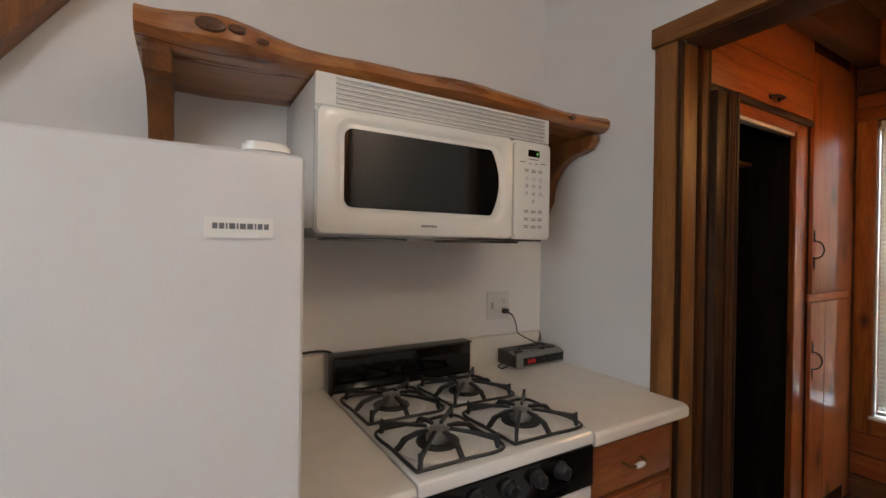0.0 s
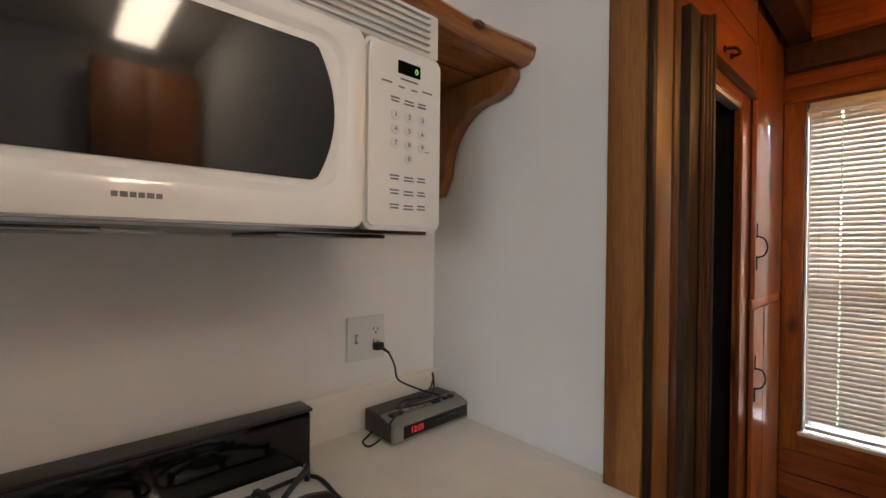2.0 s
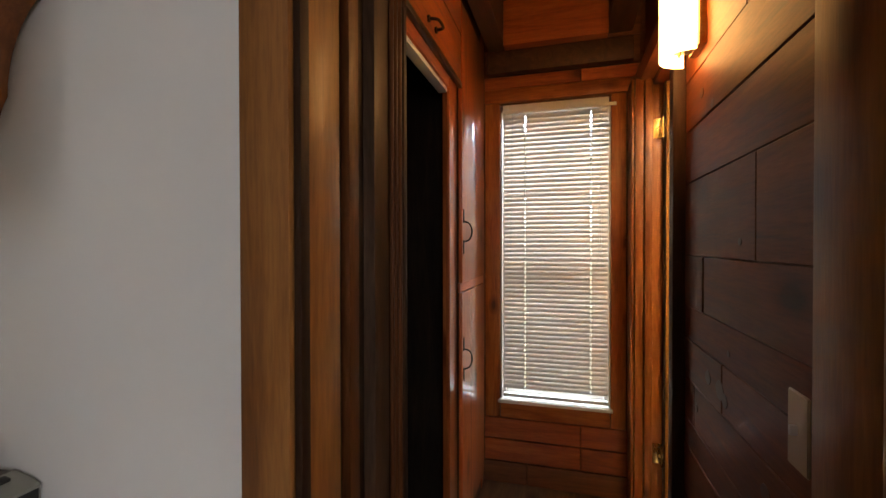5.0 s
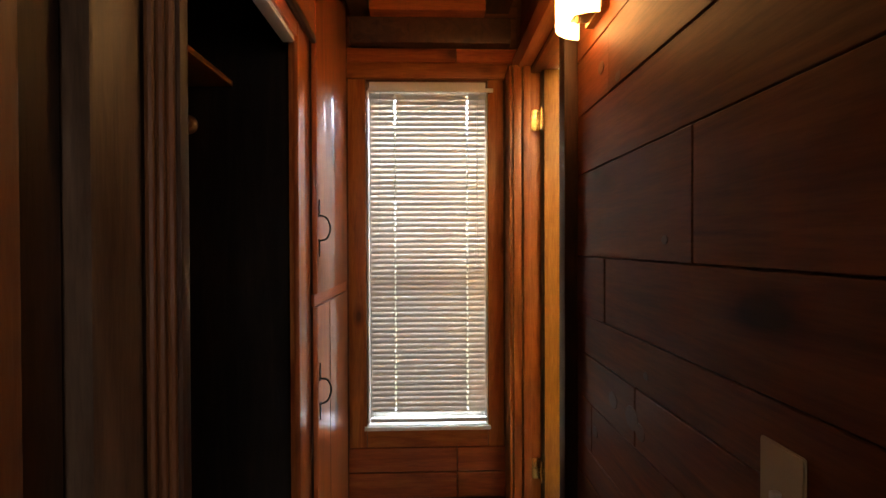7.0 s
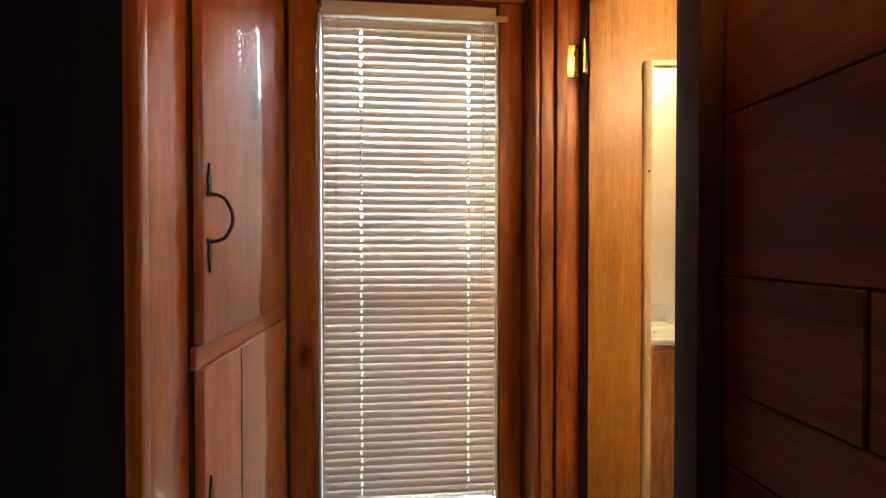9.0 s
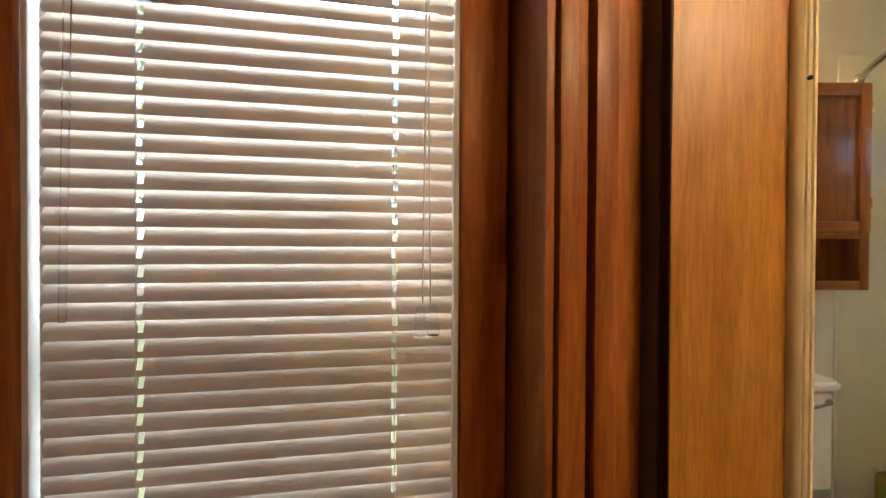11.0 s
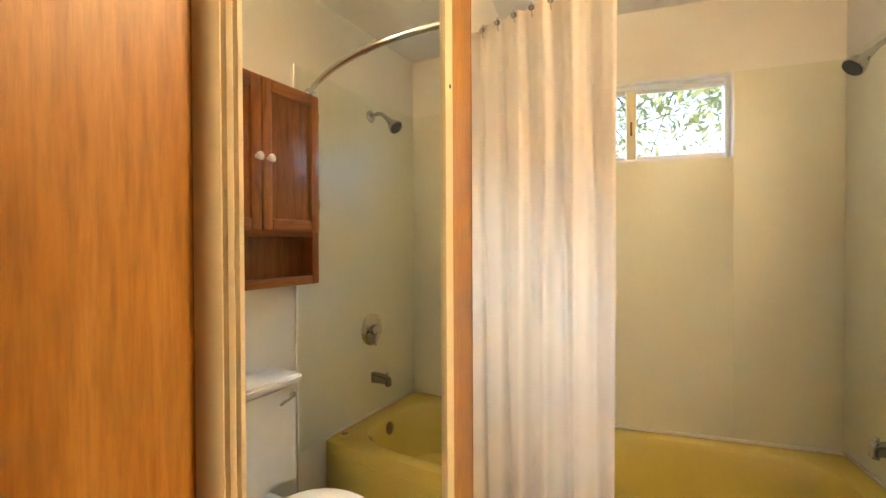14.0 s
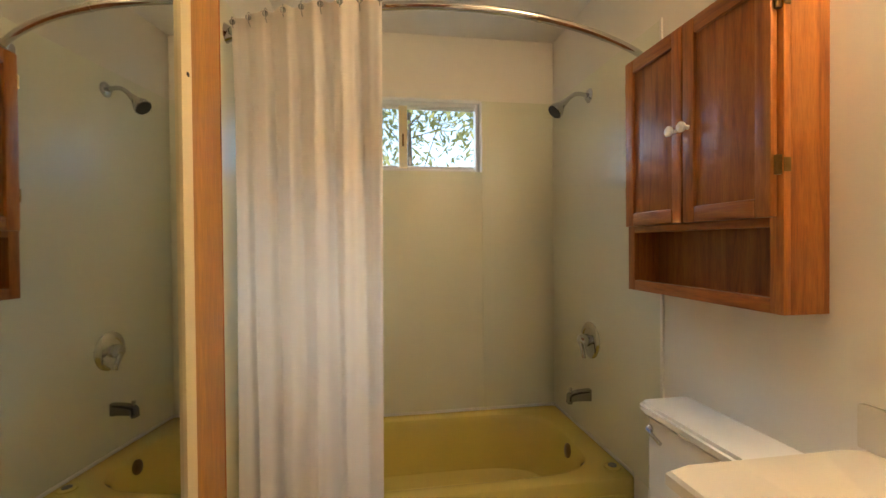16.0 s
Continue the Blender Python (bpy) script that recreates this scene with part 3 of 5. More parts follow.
def live_edge_shelf():
    s = thing("wall_shelf", (0.75, 1.06, 1.80), "varnished live-edge pine slab shelf on curved brackets", "shelf")
    bm = bmesh.new()
    n, m = 60, 5
    top, bot = [], []
    for i in range(n + 1):
        u = i / n
        x = 0.030 + u * 1.438
        front = 0.882 - 0.008 * u + 0.012 * math.sin(u * 9.0) - 0.045 * math.exp(-((u - 0.10) / 0.07) ** 2) + 0.010 * math.sin(u * 31) * (1 - u)
        zt = 1.862 + 0.004 * math.sin(u * 13)
        zb = 1.806 - 0.012 * math.exp(-((u - 0.1) / 0.1) ** 2)
        prof = [(KY - 0.002, zt), (front + 0.05, zt), (front + 0.012, zt - 0.006), (front, zt - 0.020), (front + 0.004, zb + 0.016), (front + 0.022, zb + 0.003), (front + 0.06, zb), (KY - 0.002, zb)]
        top.append([bm.verts.new((x, y, z + 0.0025 * noise.noise(Vector((x * 16, y * 9, z * 30))))) for y, z in prof])
    for a, b in zip(top, top[1:]):
        for k in range(len(a)):
            bm.faces.new((a[k], a[(k + 1) % len(a)], b[(k + 1) % len(a)], b[k]))
    bm.faces.new(top[0])
    bm.faces.new(top[-1][::-1])
    part("slab", bm, SLAB, s)
    # bark knots along the front edge
    for x, y, z, r in ((0.165, 0.846, 1.832, 0.020), (0.215, 0.848, 1.835, 0.013), (0.27, 0.862, 1.828, 0.009), (0.86, 0.872, 1.832, 0.013), (1.27, 0.878, 1.828, 0.011)):
        part("knot", lathe([(r, -0.004), (r * 0.95, 0.003), (r * 0.55, 0.0055), (0.002, 0.004)], 14, pose(x, y, z, 90, 0, 0) @ Matrix.Diagonal((1.5, 0.75, 1, 1))), KNOT, s, "dark bark knot")
    for x0, x1 in ((0.042, 0.096), (1.424, 1.466)):
        out = [(KY - 0.002, 1.803), (0.922, 1.800), (0.922, 1.782), (0.948, 1.752), (0.975, 1.744)]
        out += [(0.985 + 0.165 * math.sin(t), 1.742 - 0.175 * (1 - math.cos(t))) for t in [k * math.pi / 2 / 12 for k in range(13)]]
        out += [(1.162, 1.55), (1.178, 1.517), (KY - 0.002, 1.513)]
        part("bracket", prism(out, "x", x0, x1, 0.003), BRACKET, s)
        part("screw_head", rod((x0 - 0.001, 1.20, 1.56), (x0 + 0.0005, 1.20, 1.56), 0.004, 10), OLD_BRASS, s)


def microwave():
    m = thing("microwave_oven", (0.77, 1.05, 1.40), "white over-range microwave, shut, with a dark window", "microwave")
    x0, x1, yf = 0.389, 1.155, 0.86
    part("body", box(x0 + 0.004, x1 - 0.004, yf + 0.035, KY - 0.002, 1.418, 1.797, 0.004), MW_WHITE, m)
    part("underside", box(x0 + 0.01, x1 - 0.01, yf + 0.03, KY - 0.004, 1.396, 1.4175, 0.003), DULL_CHROME, m, "dull grey metal underside")
    part("lamp_cover", box(0.60, 0.74, 0.96, 1.05, 1.391, 1.3955, 0.002), OUTLET_WHITE, m)
    for fx in (0.47, 0.88):
        part("grease_filter", box(fx, fx + 0.2, 0.93, 1.15, 1.389, 1.3955, 0.003), DULL_CHROME, m)
    g = part("grille", box(x0, x1, yf + 0.012, yf + 0.034, 1.716, 1.797, 0.006), MW_WHITE, m)
    for k in range(5):
        part("grille_slot", box(x0 + 0.055, x1 - 0.03, yf + 0.0098, yf + 0.0115, 1.729 + 0.012 * k, 1.7325 + 0.012 * k), PALE_GREY, g)
    for k in range(6):
        part("grille_rib", box(x0 + 0.05, x1 - 0.025, yf + 0.004, yf + 0.0115, 1.7235 + 0.012 * k, 1.7285 + 0.012 * k, 0.0015), MW_WHITE, g)
    d = part("door", prism(rounded(x0, 0.9895, 1.402, 1.713, 0.018), "y", yf, yf + 0.034, 0.007), MW_WHITE, m)
    # raised rim that dishes in towards the window
    bm = bmesh.new()
    rings = [[bm.verts.new((u, y, z)) for u, z in rounded(*q, 8)] for y, q in (
        (yf + 0.004, (x0 + 0.001, 0.9885, 1.403, 1.712, 0.018)), (yf - 0.0035, (x0 + 0.003, 0.9865, 1.405, 1.710, 0.018)),
        (yf - 0.0060, (x0 + 0.010, 0.9800, 1.412, 1.703, 0.020)), (yf - 0.0062, (0.432, 0.9580, 1.446, 1.690, 0.045)),
        (yf - 0.0050, (0.436, 0.9550, 1.449, 1.687, 0.044)), (yf - 0.0004, (0.448, 0.9450, 1.459, 1.677, 0.038)))]
    for ra, rb in zip(rings, rings[1:]):
        for k in range(len(ra)):
            bm.faces.new((ra[k], ra[(k + 1) % len(ra)], rb[(k + 1) % len(ra)], rb[k]))
    part("door_rim", bm, MW_WHITE, d)
    win = [(0.9360 - 0.026 * (k / 6) ** 2, 1.5675 + 0.0930 * k / 6) for k in range(-6, 7)]
    win += [(0.9020, 1.6650), (0.9, 1.6652)] + [(0.480 - 0.022 * math.sin(radians(15 * k)), 1.643 + 0.022 * math.cos(radians(15 * k))) for k in range(7)]
    win += [(0.480 - 0.022 * math.cos(radians(15 * k)), 1.492 - 0.022 * math.sin(radians(15 * k))) for k in range(7)] + [(0.9, 1.4698), (0.9020, 1.4700)]
    part("window_glass", prism(win, "y", yf - 0.0030, yf - 0.0003), MW_GLASS, d, "dark mesh-backed window")
    x = 0.672
    for wd in (0.006, 0.007, 0.006, 0.006, 0.007, 0.006):
        part("badge_mark", box(x, x + wd, yf - 0.0068, yf - 0.0061, 1.4270, 1.4330), GREY_INK, d)
        x += wd + 0.0018
    c = part("control_panel", prism(rounded(0.9905, x1, 1.402, 1.713, 0.018), "y", yf, yf + 0.034, 0.007), MW_WHITE, m)
    part("key_field", prism(rounded(1.000, 1.145, 1.418, 1.702, 0.006), "y", yf - 0.0016, yf - 0.0002, 0.0006), MW_WHITE, c)
    part("display", prism(rounded(1.052, 1.100, 1.664, 1.686, 0.002), "y", yf - 0.0028, yf - 0.0018, 0.0003), BLACK_GLASS, c)
    up = Matrix.Rotation(radians(90), 4, "X")
    lettering("0", 0.014, Matrix.Translation((1.091, yf - 0.0033, 1.674)) @ up, GREEN_LED, c, "display_digit")
    for r, row in enumerate(("123", "456", "789", "0")):
        for k, ch in enumerate(row):
            px = 1.048 + 0.0285 * k if row != "0" else 1.0765
            pz = 1.594 - 0.0235 * r
            part("key", lathe([(0.0095, 0), (0.009, 0.0008), (0.0, 0.001)], 14, Matrix.Translation((px, yf - 0.0018, pz)) @ up), PALE_KEY, c)
            lettering(ch, 0.012, Matrix.Translation((px, yf - 0.0034, pz)) @ up, GREY_INK, c, "key_digit")
    part("key_tick", box(1.112, 1.122, yf - 0.003, yf - 0.0018, 1.5405, 1.5415), GREY_INK, c)
    bars = [(1.030, 1.645, 0.020), (1.060, 1.642, 0.012), (1.087, 1.642, 0.012), (1.116, 1.645, 0.022), (1.076, 1.656, 0.036)]
    for q, z in enumerate((1.622, 1.493, 1.469, 1.445)):
        bars += [(1.047, z, 0.019), (1.0765, z - 0.001, 0.019), (1.104, z, 0.016), (1.047, z - 0.0055, 0.016), (1.0765, z - 0.0065, 0.021), (1.104, z - 0.0055, 0.018)]
    for bx, bz, w in bars:
        part("key_print", box(bx - w / 2, bx + w / 2, yf - 0.0026, yf - 0.0018, bz - 0.0013, bz + 0.0013), GREY_INK, c)


def gas_range():
    g = thing("gas_range", (0.77, 0.86, 0), "white gas range with four black iron grates", "stove")
    x0, x1, y0, y1 = 0.518, 1.022, 0.560, 1.20
    part("body", box(x0 + 0.004, x1 - 0.004, y0 + 0.02, y1, 0.05, 0.876, 0.004), ENAMEL, g)
    bm = box(x0, x1, y0, y1 - 0.055, 0.878, 0.912, 0.010, 3)
    part("cooktop", bm, ENAMEL, g)
    part("backguard", box(x0 + 0.004, x1 + 0.022, y1 - 0.052, y1, 0.878, 1.018, 0.008), BLACK_GLASS, g, "glossy black backguard")
    part("backguard_cap", box(x0 + 0.002, x1 + 0.024, y1 - 0.056, y1 + 0.004, 1.0185, 1.026, 0.003), BLACK, g)
    p = part("control_panel", box(x0 + 0.002, x1 - 0.002, y0 + 0.001, y0 + 0.018, 0.775, 0.8765, 0.003), BLACK_GLASS, g)
    for k, x in enumerate((0.57, 0.655, 0.74, 0.825, 0.90)):
        turn = Matrix.Translation((x, y0, 0.845)) @ Matrix.Rotation(radians(90), 4, "X")
        kn = part("knob", lathe([(0.021, 0.0), (0.021, 0.006), (0.017, 0.009), (0.0155, 0.024), (0.013, 0.027), (0.001, 0.027)], 20, turn), BLACK, p)
        part("pointer", box(x - 0.002, x + 0.002, y0 - 0.032, y0 - 0.0272, 0.832, 0.858, 0.001), BLACK, kn)
    part("oven_door", box(x0 + 0.003, x1 - 0.003, y0 + 0.004, y0 + 0.019, 0.25, 0.770, 0.006), ENAMEL, g)
    part("oven_window", prism(rounded(0.60, 0.94, 0.42, 0.66, 0.02), "y", y0 + 0.001, y0 + 0.0035, 0.001), BLACK_GLASS, g)
    part("oven_handle", rod((0.56, y0 - 0.035, 0.742), (0.98, y0 - 0.035, 0.742), 0.011, 14), BLACK, g)
    for hx in (0.58, 0.96):
        part("handle_post", rod((hx, y0 + 0.003, 0.742), (hx, y0 - 0.03, 0.742), 0.008, 10), BLACK, g)
    part("drawer", box(x0 + 0.003, x1 - 0.003, y0 + 0.004, y0 + 0.019, 0.06, 0.242, 0.006), ENAMEL, g)
    for cx in (0.642, 0.898):
        for cy in (0.700, 0.968):
            z = 0.912
            w = part("burner_well", lathe([(0.104, 0.0), (0.104, 0.0025), (0.098, 0.004), (0.086, 0.0035), (0.060, 0.0015), (0.046, 0.0012), (0.044, 0.0016), (0.002, 0.0016)], 32, Matrix.Translation((cx, cy, z))), ENAMEL, g)
            part("burner_ring", lathe([(0.052, 0.0), (0.052, 0.0030), (0.030, 0.0035), (0.001, 0.0035)], 28, Matrix.Translation((cx, cy, z + 0.0017))), BLACK, w)
            part("burner_head", lathe([(0.028, 0), (0.029, 0.012), (0.027, 0.022), (0.026, 0.026), (0.018, 0.031), (0.001, 0.032)], 24, Matrix.Translation((cx, cy, z + 0.006))), BURNER, w, "worn steel burner")
            part("electrode", rod((cx + 0.002, cy - 0.031, z + 0.006), (cx + 0.002, cy - 0.031, z + 0.044), 0.0014, 6), BURNER, w)
            gr = part("grate", tube(spline([(cx + sx, cy + sy, z + 0.0065) for sx, sy in ((-0.112, -0.108), (0, -0.111), (0.112, -0.108), (0.115, 0), (0.112, 0.108), (0, 0.111), (-0.112, 0.108), (-0.115, 0), (-0.112, -0.108))], 6), 0.0042, 8), IRON, g, "black cast-iron grate")
            for k in range(8):
                a = radians(45 * k)
                ux, uy = math.cos(a), math.sin(a)
                e = 0.111 / max(abs(ux), abs(uy)) - (0.012 if k % 2 else 0.0)
                top = 0.952 if k % 2 else 0.940
                fin = [(0.027, z + 0.033), (0.029, z + 0.039), (e * 0.55, z + 0.0375), (e - 0.012, top - 0.006), (e, top), (e + 0.002, z + 0.005), (e - 0.007, z + 0.005), (e - 0.012, z + 0.022), (e * 0.55, z + 0.030)]
                if k % 2 == 0:
                    fin = [(0.027, z + 0.032), (0.029, z + 0.038), (e * 0.5, z + 0.038), (e * 0.82, z + 0.030), (e, z + 0.009), (e, z + 0.004), (e - 0.010, z + 0.004), (e * 0.74, z + 0.022), (e * 0.48, z + 0.029)]
                part("grate_finger", turned(prism(fin, "y", -0.0042, 0.0042), Matrix.Translation((cx, cy, 0)) @ Matrix.Rotation(a, 4, "Z")), IRON, gr)


def counters():
    prof = [(KY - 0.022, 0.873), (KY - 0.022, 0.909), (0.575, 0.909), (0.563, 0.905), (0.556, 0.896), (0.556, 0.876), (0.562, 0.868), (0.575, 0.866), (0.59, 0.873)]
    splash = [(KY - 0.002, 0.873), (KY - 0.002, 1.016), (KY - 0.010, 1.019), (KY - 0.018, 1.014), (KY - 0.0215, 1.004), (KY - 0.0215, 0.873)]
    for x0, x1, lab in ((0.272, 0.514, "cream laminate counter between refrigerator and stove"), (1.027, 1.440, "cream laminate counter with rolled front edge and backsplash")):
        c = thing("countertop", ((x0 + x1) / 2, 0.9, 0.87), lab, "countertop", "kitchen counters")
        part("top", prism(prof, "x", x0, x1, 0.002), LAMINATE, c)
        part("backsplash", prism(splash, "x", x0 if x0 < 1 else 1.050, x1 + (0.028 if x0 > 1 else 0)), LAMINATE, c)
        if x0 > 1:
            part("side_filler", box(1.4405, 1.468, 0.69, KY - 0.0235, 0.873, 0.9085), LAMINATE, c)


def base_cabinet(x0, x1, lab):
    c = thing("base_cabinet", ((x0 + x1) / 2, 0.9, 0), lab, "cabinet", "kitchen base cabinets")
    part("body", box(x0, x1, 0.625, 1.21, 0.09, 0.8645, 0.002), CAB_RED, c)
    part("toe_kick", box(x0, x1, 0.70, 1.2, 0.0, 0.089), DARK_X, c)
    d = part("drawer_front", box(x0 + 0.012, x1 - 0.012, 0.602, 0.6245, 0.700, 0.838, 0.006), CAB_RED, c)
    cx = (x0 + x1) / 2 + 0.0
    pull = part("handle", tube(spline([(cx - 0.04, 0.602, 0.772), (cx - 0.036, 0.582, 0.770), (cx - 0.018, 0.574, 0.768), (cx + 0.018, 0.574, 0.768), (cx + 0.036, 0.582, 0.770), (cx + 0.04, 0.602, 0.772)], 6), 0.0042, 10), OLD_BRASS, d, "antique brass pull")
    part("grip", lathe([(0.006, -0.018), (0.0085, -0.010), (0.0085, 0.010), (0.006, 0.018)], 14, Matrix.Translation((cx, 0.574, 0.768)) @ Matrix.Rotation(radians(90), 4, "Y")), CERAMIC, d, "white ceramic grip")
    door = part("door", box(x0 + 0.012, x1 - 0.012, 0.602, 0.6245, 0.11, 0.684, 0.005), CAB_RED, c)
    for a in ((x0 + 0.02, x0 + 0.065, 0.118, 0.676), (x1 - 0.065, x1 - 0.02, 0.118, 0.676), (x0 + 0.067, x1 - 0.067, 0.118, 0.165), (x0 + 0.067, x1 - 0.067, 0.629, 0.676)):
        part("door_rail", box(a[0], a[1], 0.592, 0.6018, a[2], a[3], 0.004), CAB_RED, door)


def outlet_plate():
    o = thing("switch_outlet_plate", (1.232, KY, 1.137), "white two-gang plate with a switch and an outlet", "outlet")
    x0, x1, z0, z1 = 1.176, 1.290, 1.080, 1.194
    part("plate", prism(rounded(x0, x1, z0, z1, 0.003), "y", KY - 0.0065, KY - 0.0005, 0.002), OUTLET_WHITE, o)
    part("switch_frame", box(1.1985, 1.2075, KY - 0.0075, KY - 0.0068, 1.125, 1.149, 0.0003), GREY_INK, o)
    part("toggle", box(1.1997, 1.2063, KY - 0.016, KY - 0.008, 1.132, 1.146, 0.002), OUTLET_WHITE, o)
    f = part("outlet_face", prism(rounded(1.243, 1.277, 1.103, 1.171, 0.003), "y", KY - 0.0085, KY - 0.0068, 0.0008), OUTLET_WHITE, o)
    for z in (1.154, 1.120):
        part("slot", box(1.2525, 1.2550, KY - 0.0092, KY - 0.0086, z, z + 0.010), BLACK, f)
        part("slot", box(1.2650, 1.2675, KY - 0.0092, KY - 0.0086, z, z + 0.008), BLACK, f)
        part("ground_hole", rod((1.260, KY - 0.0092, z - 0.006), (1.260, KY - 0.0086, z - 0.006), 0.0028, 10), BLACK, f)
    for sx, sz in ((1.203, 1.167), (1.203, 1.107), (1.260, 1.180)):
        part("screw", rod((sx, KY - 0.0078, sz), (sx, KY - 0.0067, sz), 0.0028, 10), OUTLET_WHITE, o)


def clock_radio():
    R = pose(1.340, 1.146, 0.909, 0, 0, 2)
    c = thing("clock_radio", (1.340, 1.146, 0.909), "old dark brown and grey clock radio with red digits", "clock radio")
    W, D, H = 0.126, 0.060, 0.058

    def p(name, bm, mat, parent=c, label=""):
        return part(name, turned(bm, R), mat, parent, label)
    p("case", prism([(D, 0.004), (D, H), (-D + 0.052, H), (-D + 0.012, H - 0.010), (-D + 0.012, 0.004)], "x", -W, W, 0.003), CLOCK_BROWN)
    p("top_panel", prism([(-D + 0.054, H - 0.002), (-D + 0.054, H + 0.0025), (-D + 0.020, H - 0.004), (-D - 0.001, H - 0.013), (-D - 0.001, H - 0.016), (-D + 0.012, H - 0.012)], "x", -W, W, 0.001), CLOCK_GREY, c, "silver grey sloping panel")
    p("front_bezel", prism([(-D + 0.0115, 0.004), (-D + 0.0115, H - 0.0125), (-D, H - 0.0165), (-D, 0.004)], "x", -W, W, 0.001), CLOCK_GREY)
    w = p("display_window", box(-W + 0.028, W - 0.004, -D - 0.0012, -D - 0.0002, 0.011, H - 0.018, 0.0004), BLACK_GLASS)
    p("trim_line", box(-W + 0.002, W - 0.002, -D - 0.0022, -D - 0.0002, 0.0070, 0.0090), CHROME)
    p("badge_bar", box(0.010, 0.060, -D - 0.0016, -D + 0.0004, H - 0.0158, H - 0.0148), BLACK)
    lettering("12:25", 0.019, R @ Matrix.Translation((-W + 0.070, -D - 0.0018, 0.0255)) @ Matrix.Rotation(radians(90), 4, "X"), RED_LED, w, "clock_digits")
    for k in range(11):
        p("dial_mark", box(0.010 + k * 0.0095, 0.0118 + k * 0.0095, -D - 0.0018, -D - 0.0013, 0.027, 0.0285 + 0.002 * (k % 3 == 0)), CLOCK_GREY, w)
    slope = Matrix.Translation((0, -D + 0.036, H - 0.0003)) @ Matrix.Rotation(radians(10), 4, "X")
    for x0, x1, mat in ((-0.112, -0.074, BLACK), (-0.070, -0.052, CLOCK_GREY), (-0.048, -0.030, CLOCK_GREY), (-0.026, -0.008, CLOCK_GREY), (-0.004, 0.014, CLOCK_GREY), (0.024, 0.052, BLACK), (0.066, 0.080, BLACK), (0.088, 0.104, BLACK)):
        p("button", turned(box(x0, x1, -0.007, 0.007, -0.001, 0.0045, 0.0012), slope), mat)
    for sx in (-1, 1):
        p("side_seam", box(sx * W - 0.0006, sx * W + 0.0006, -D + 0.010, D - 0.004, 0.030, 0.0312), BLACK)
        for sy in (-1, 1):
            p("foot", rod((sx * 0.10, sy * 0.045, 0.0), (sx * 0.10, sy * 0.045, 0.004), 0.006, 10), BLACK)


def cords():
    pts = [(1.262, KY - 0.030, 1.112), (1.275, KY - 0.045, 1.100), (1.290, KY - 0.052, 1.065), (1.300, KY - 0.050, 1.030), (1.325, KY - 0.055, 1.010), (1.375, 1.160, 0.985), (1.402, 1.130, 0.975), (1.365, 1.118, 0.9745), (1.300, 1.122, 0.9745), (1.262, 1.140, 0.973), (1.310, 1.165, 0.973), (1.375, 1.148, 0.9745), (1.415, 1.170, 0.985), (1.432, 1.195, 1.015), (1.440, 1.200, 1.000), (1.425, 1.195, 0.975), (1.38, 1.165, 0.977), (1.30, 1.140, 0.977), (1.245, 1.105, 0.977), (1.205, 1.085, 0.965), (1.190, 1.100, 0.93), (1.172, 1.120, 0.912), (1.175, 1.150, 0.912), (1.200, 1.165, 0.914), (1.225, 1.170, 0.925)]
    c = thing("power_cord", (1.30, 1.13, 0.97), "black power cord coiled on the clock radio", "cord")
    part("cable", tube(spline(pts, 7), 0.0025, 8), BLACK, c)
    pl = part("plug", box(1.248, 1.274, KY - 0.030, KY - 0.0095, 1.104, 1.124, 0.005), BLACK, c)
    part("strain_relief", rod((1.266, KY - 0.024, 1.112), (1.278, KY - 0.046, 1.098), 0.005, 10, r2=0.003), BLACK, c)
    d = thing("range_cord", (0.45, 1.2, 1.02), "black cord behind the counter backsplash", "cord")
    part("cable", tube(spline([(0.30, KY - 0.012, 1.021), (0.40, KY - 0.012, 1.026), (0.48, KY - 0.014, 1.032), (0.527, KY - 0.018, 1.028), (0.548, KY - 0.02, 1.010), (0.55, KY - 0.02, 0.99)], 6), 0.004, 8), BLACK, d)


def slanted_beam():
    b = solid("loft_beam", turned(box(-0.06, 0.06, -0.07, 0.0, -0.75, 0.75, 0.005), pose(-0.188, KY - 0.003, 1.889, 0, 35.5, 0) @ Matrix.Translation((-0.06, 0, 0))), BRACKET, "slanted brown timber brace on the kitchen wall", "beam", (-0.2, KY, 1.88))
    tagged(b, kind="structure")


def opposite_cabinet(x):
    c = thing("upper_cabinet", (x, -2.18, 1.75), "dark oak upper cabinet on the opposite kitchen wall", "cabinet")
    part("body", box(x - 0.3, x + 0.3, -2.348, -2.05, 1.45, 2.55, 0.003), CAB_RED, c)
    for s in (-1, 1):
        d = part("door", box(x + (-0.297 if s < 0 else 0.003), x + (-0.003 if s < 0 else 0.297), -2.048, -2.03, 1.455, 2.545, 0.004), OAK_Z, c)
        part("knob", lathe([(0.006, 0), (0.006, 0.01), (0.014, 0.018), (0.001, 0.024)], 12, Matrix.Translation((x + s * 0.03, -2.03, 1.52)) @ Matrix.Rotation(radians(90), 4, "X") @ Matrix.Rotation(radians(180), 4, "X")), CERAMIC, d)


def ceiling_fixture():
    f = thing("ceiling_light", (0.92, -1.55, 2.70), "lit white fluorescent ceiling fixture", "ceiling light")
    part("housing", box(0.93, 1.17, -2.02, -1.16, 2.70, 2.749, 0.006), ENAMEL, f)
    part("diffuser", box(0.945, 1.155, -2.005, -1.175, 2.665, 2.6985, 0.010), TUBE_GLOW, f, "glowing white diffuser")


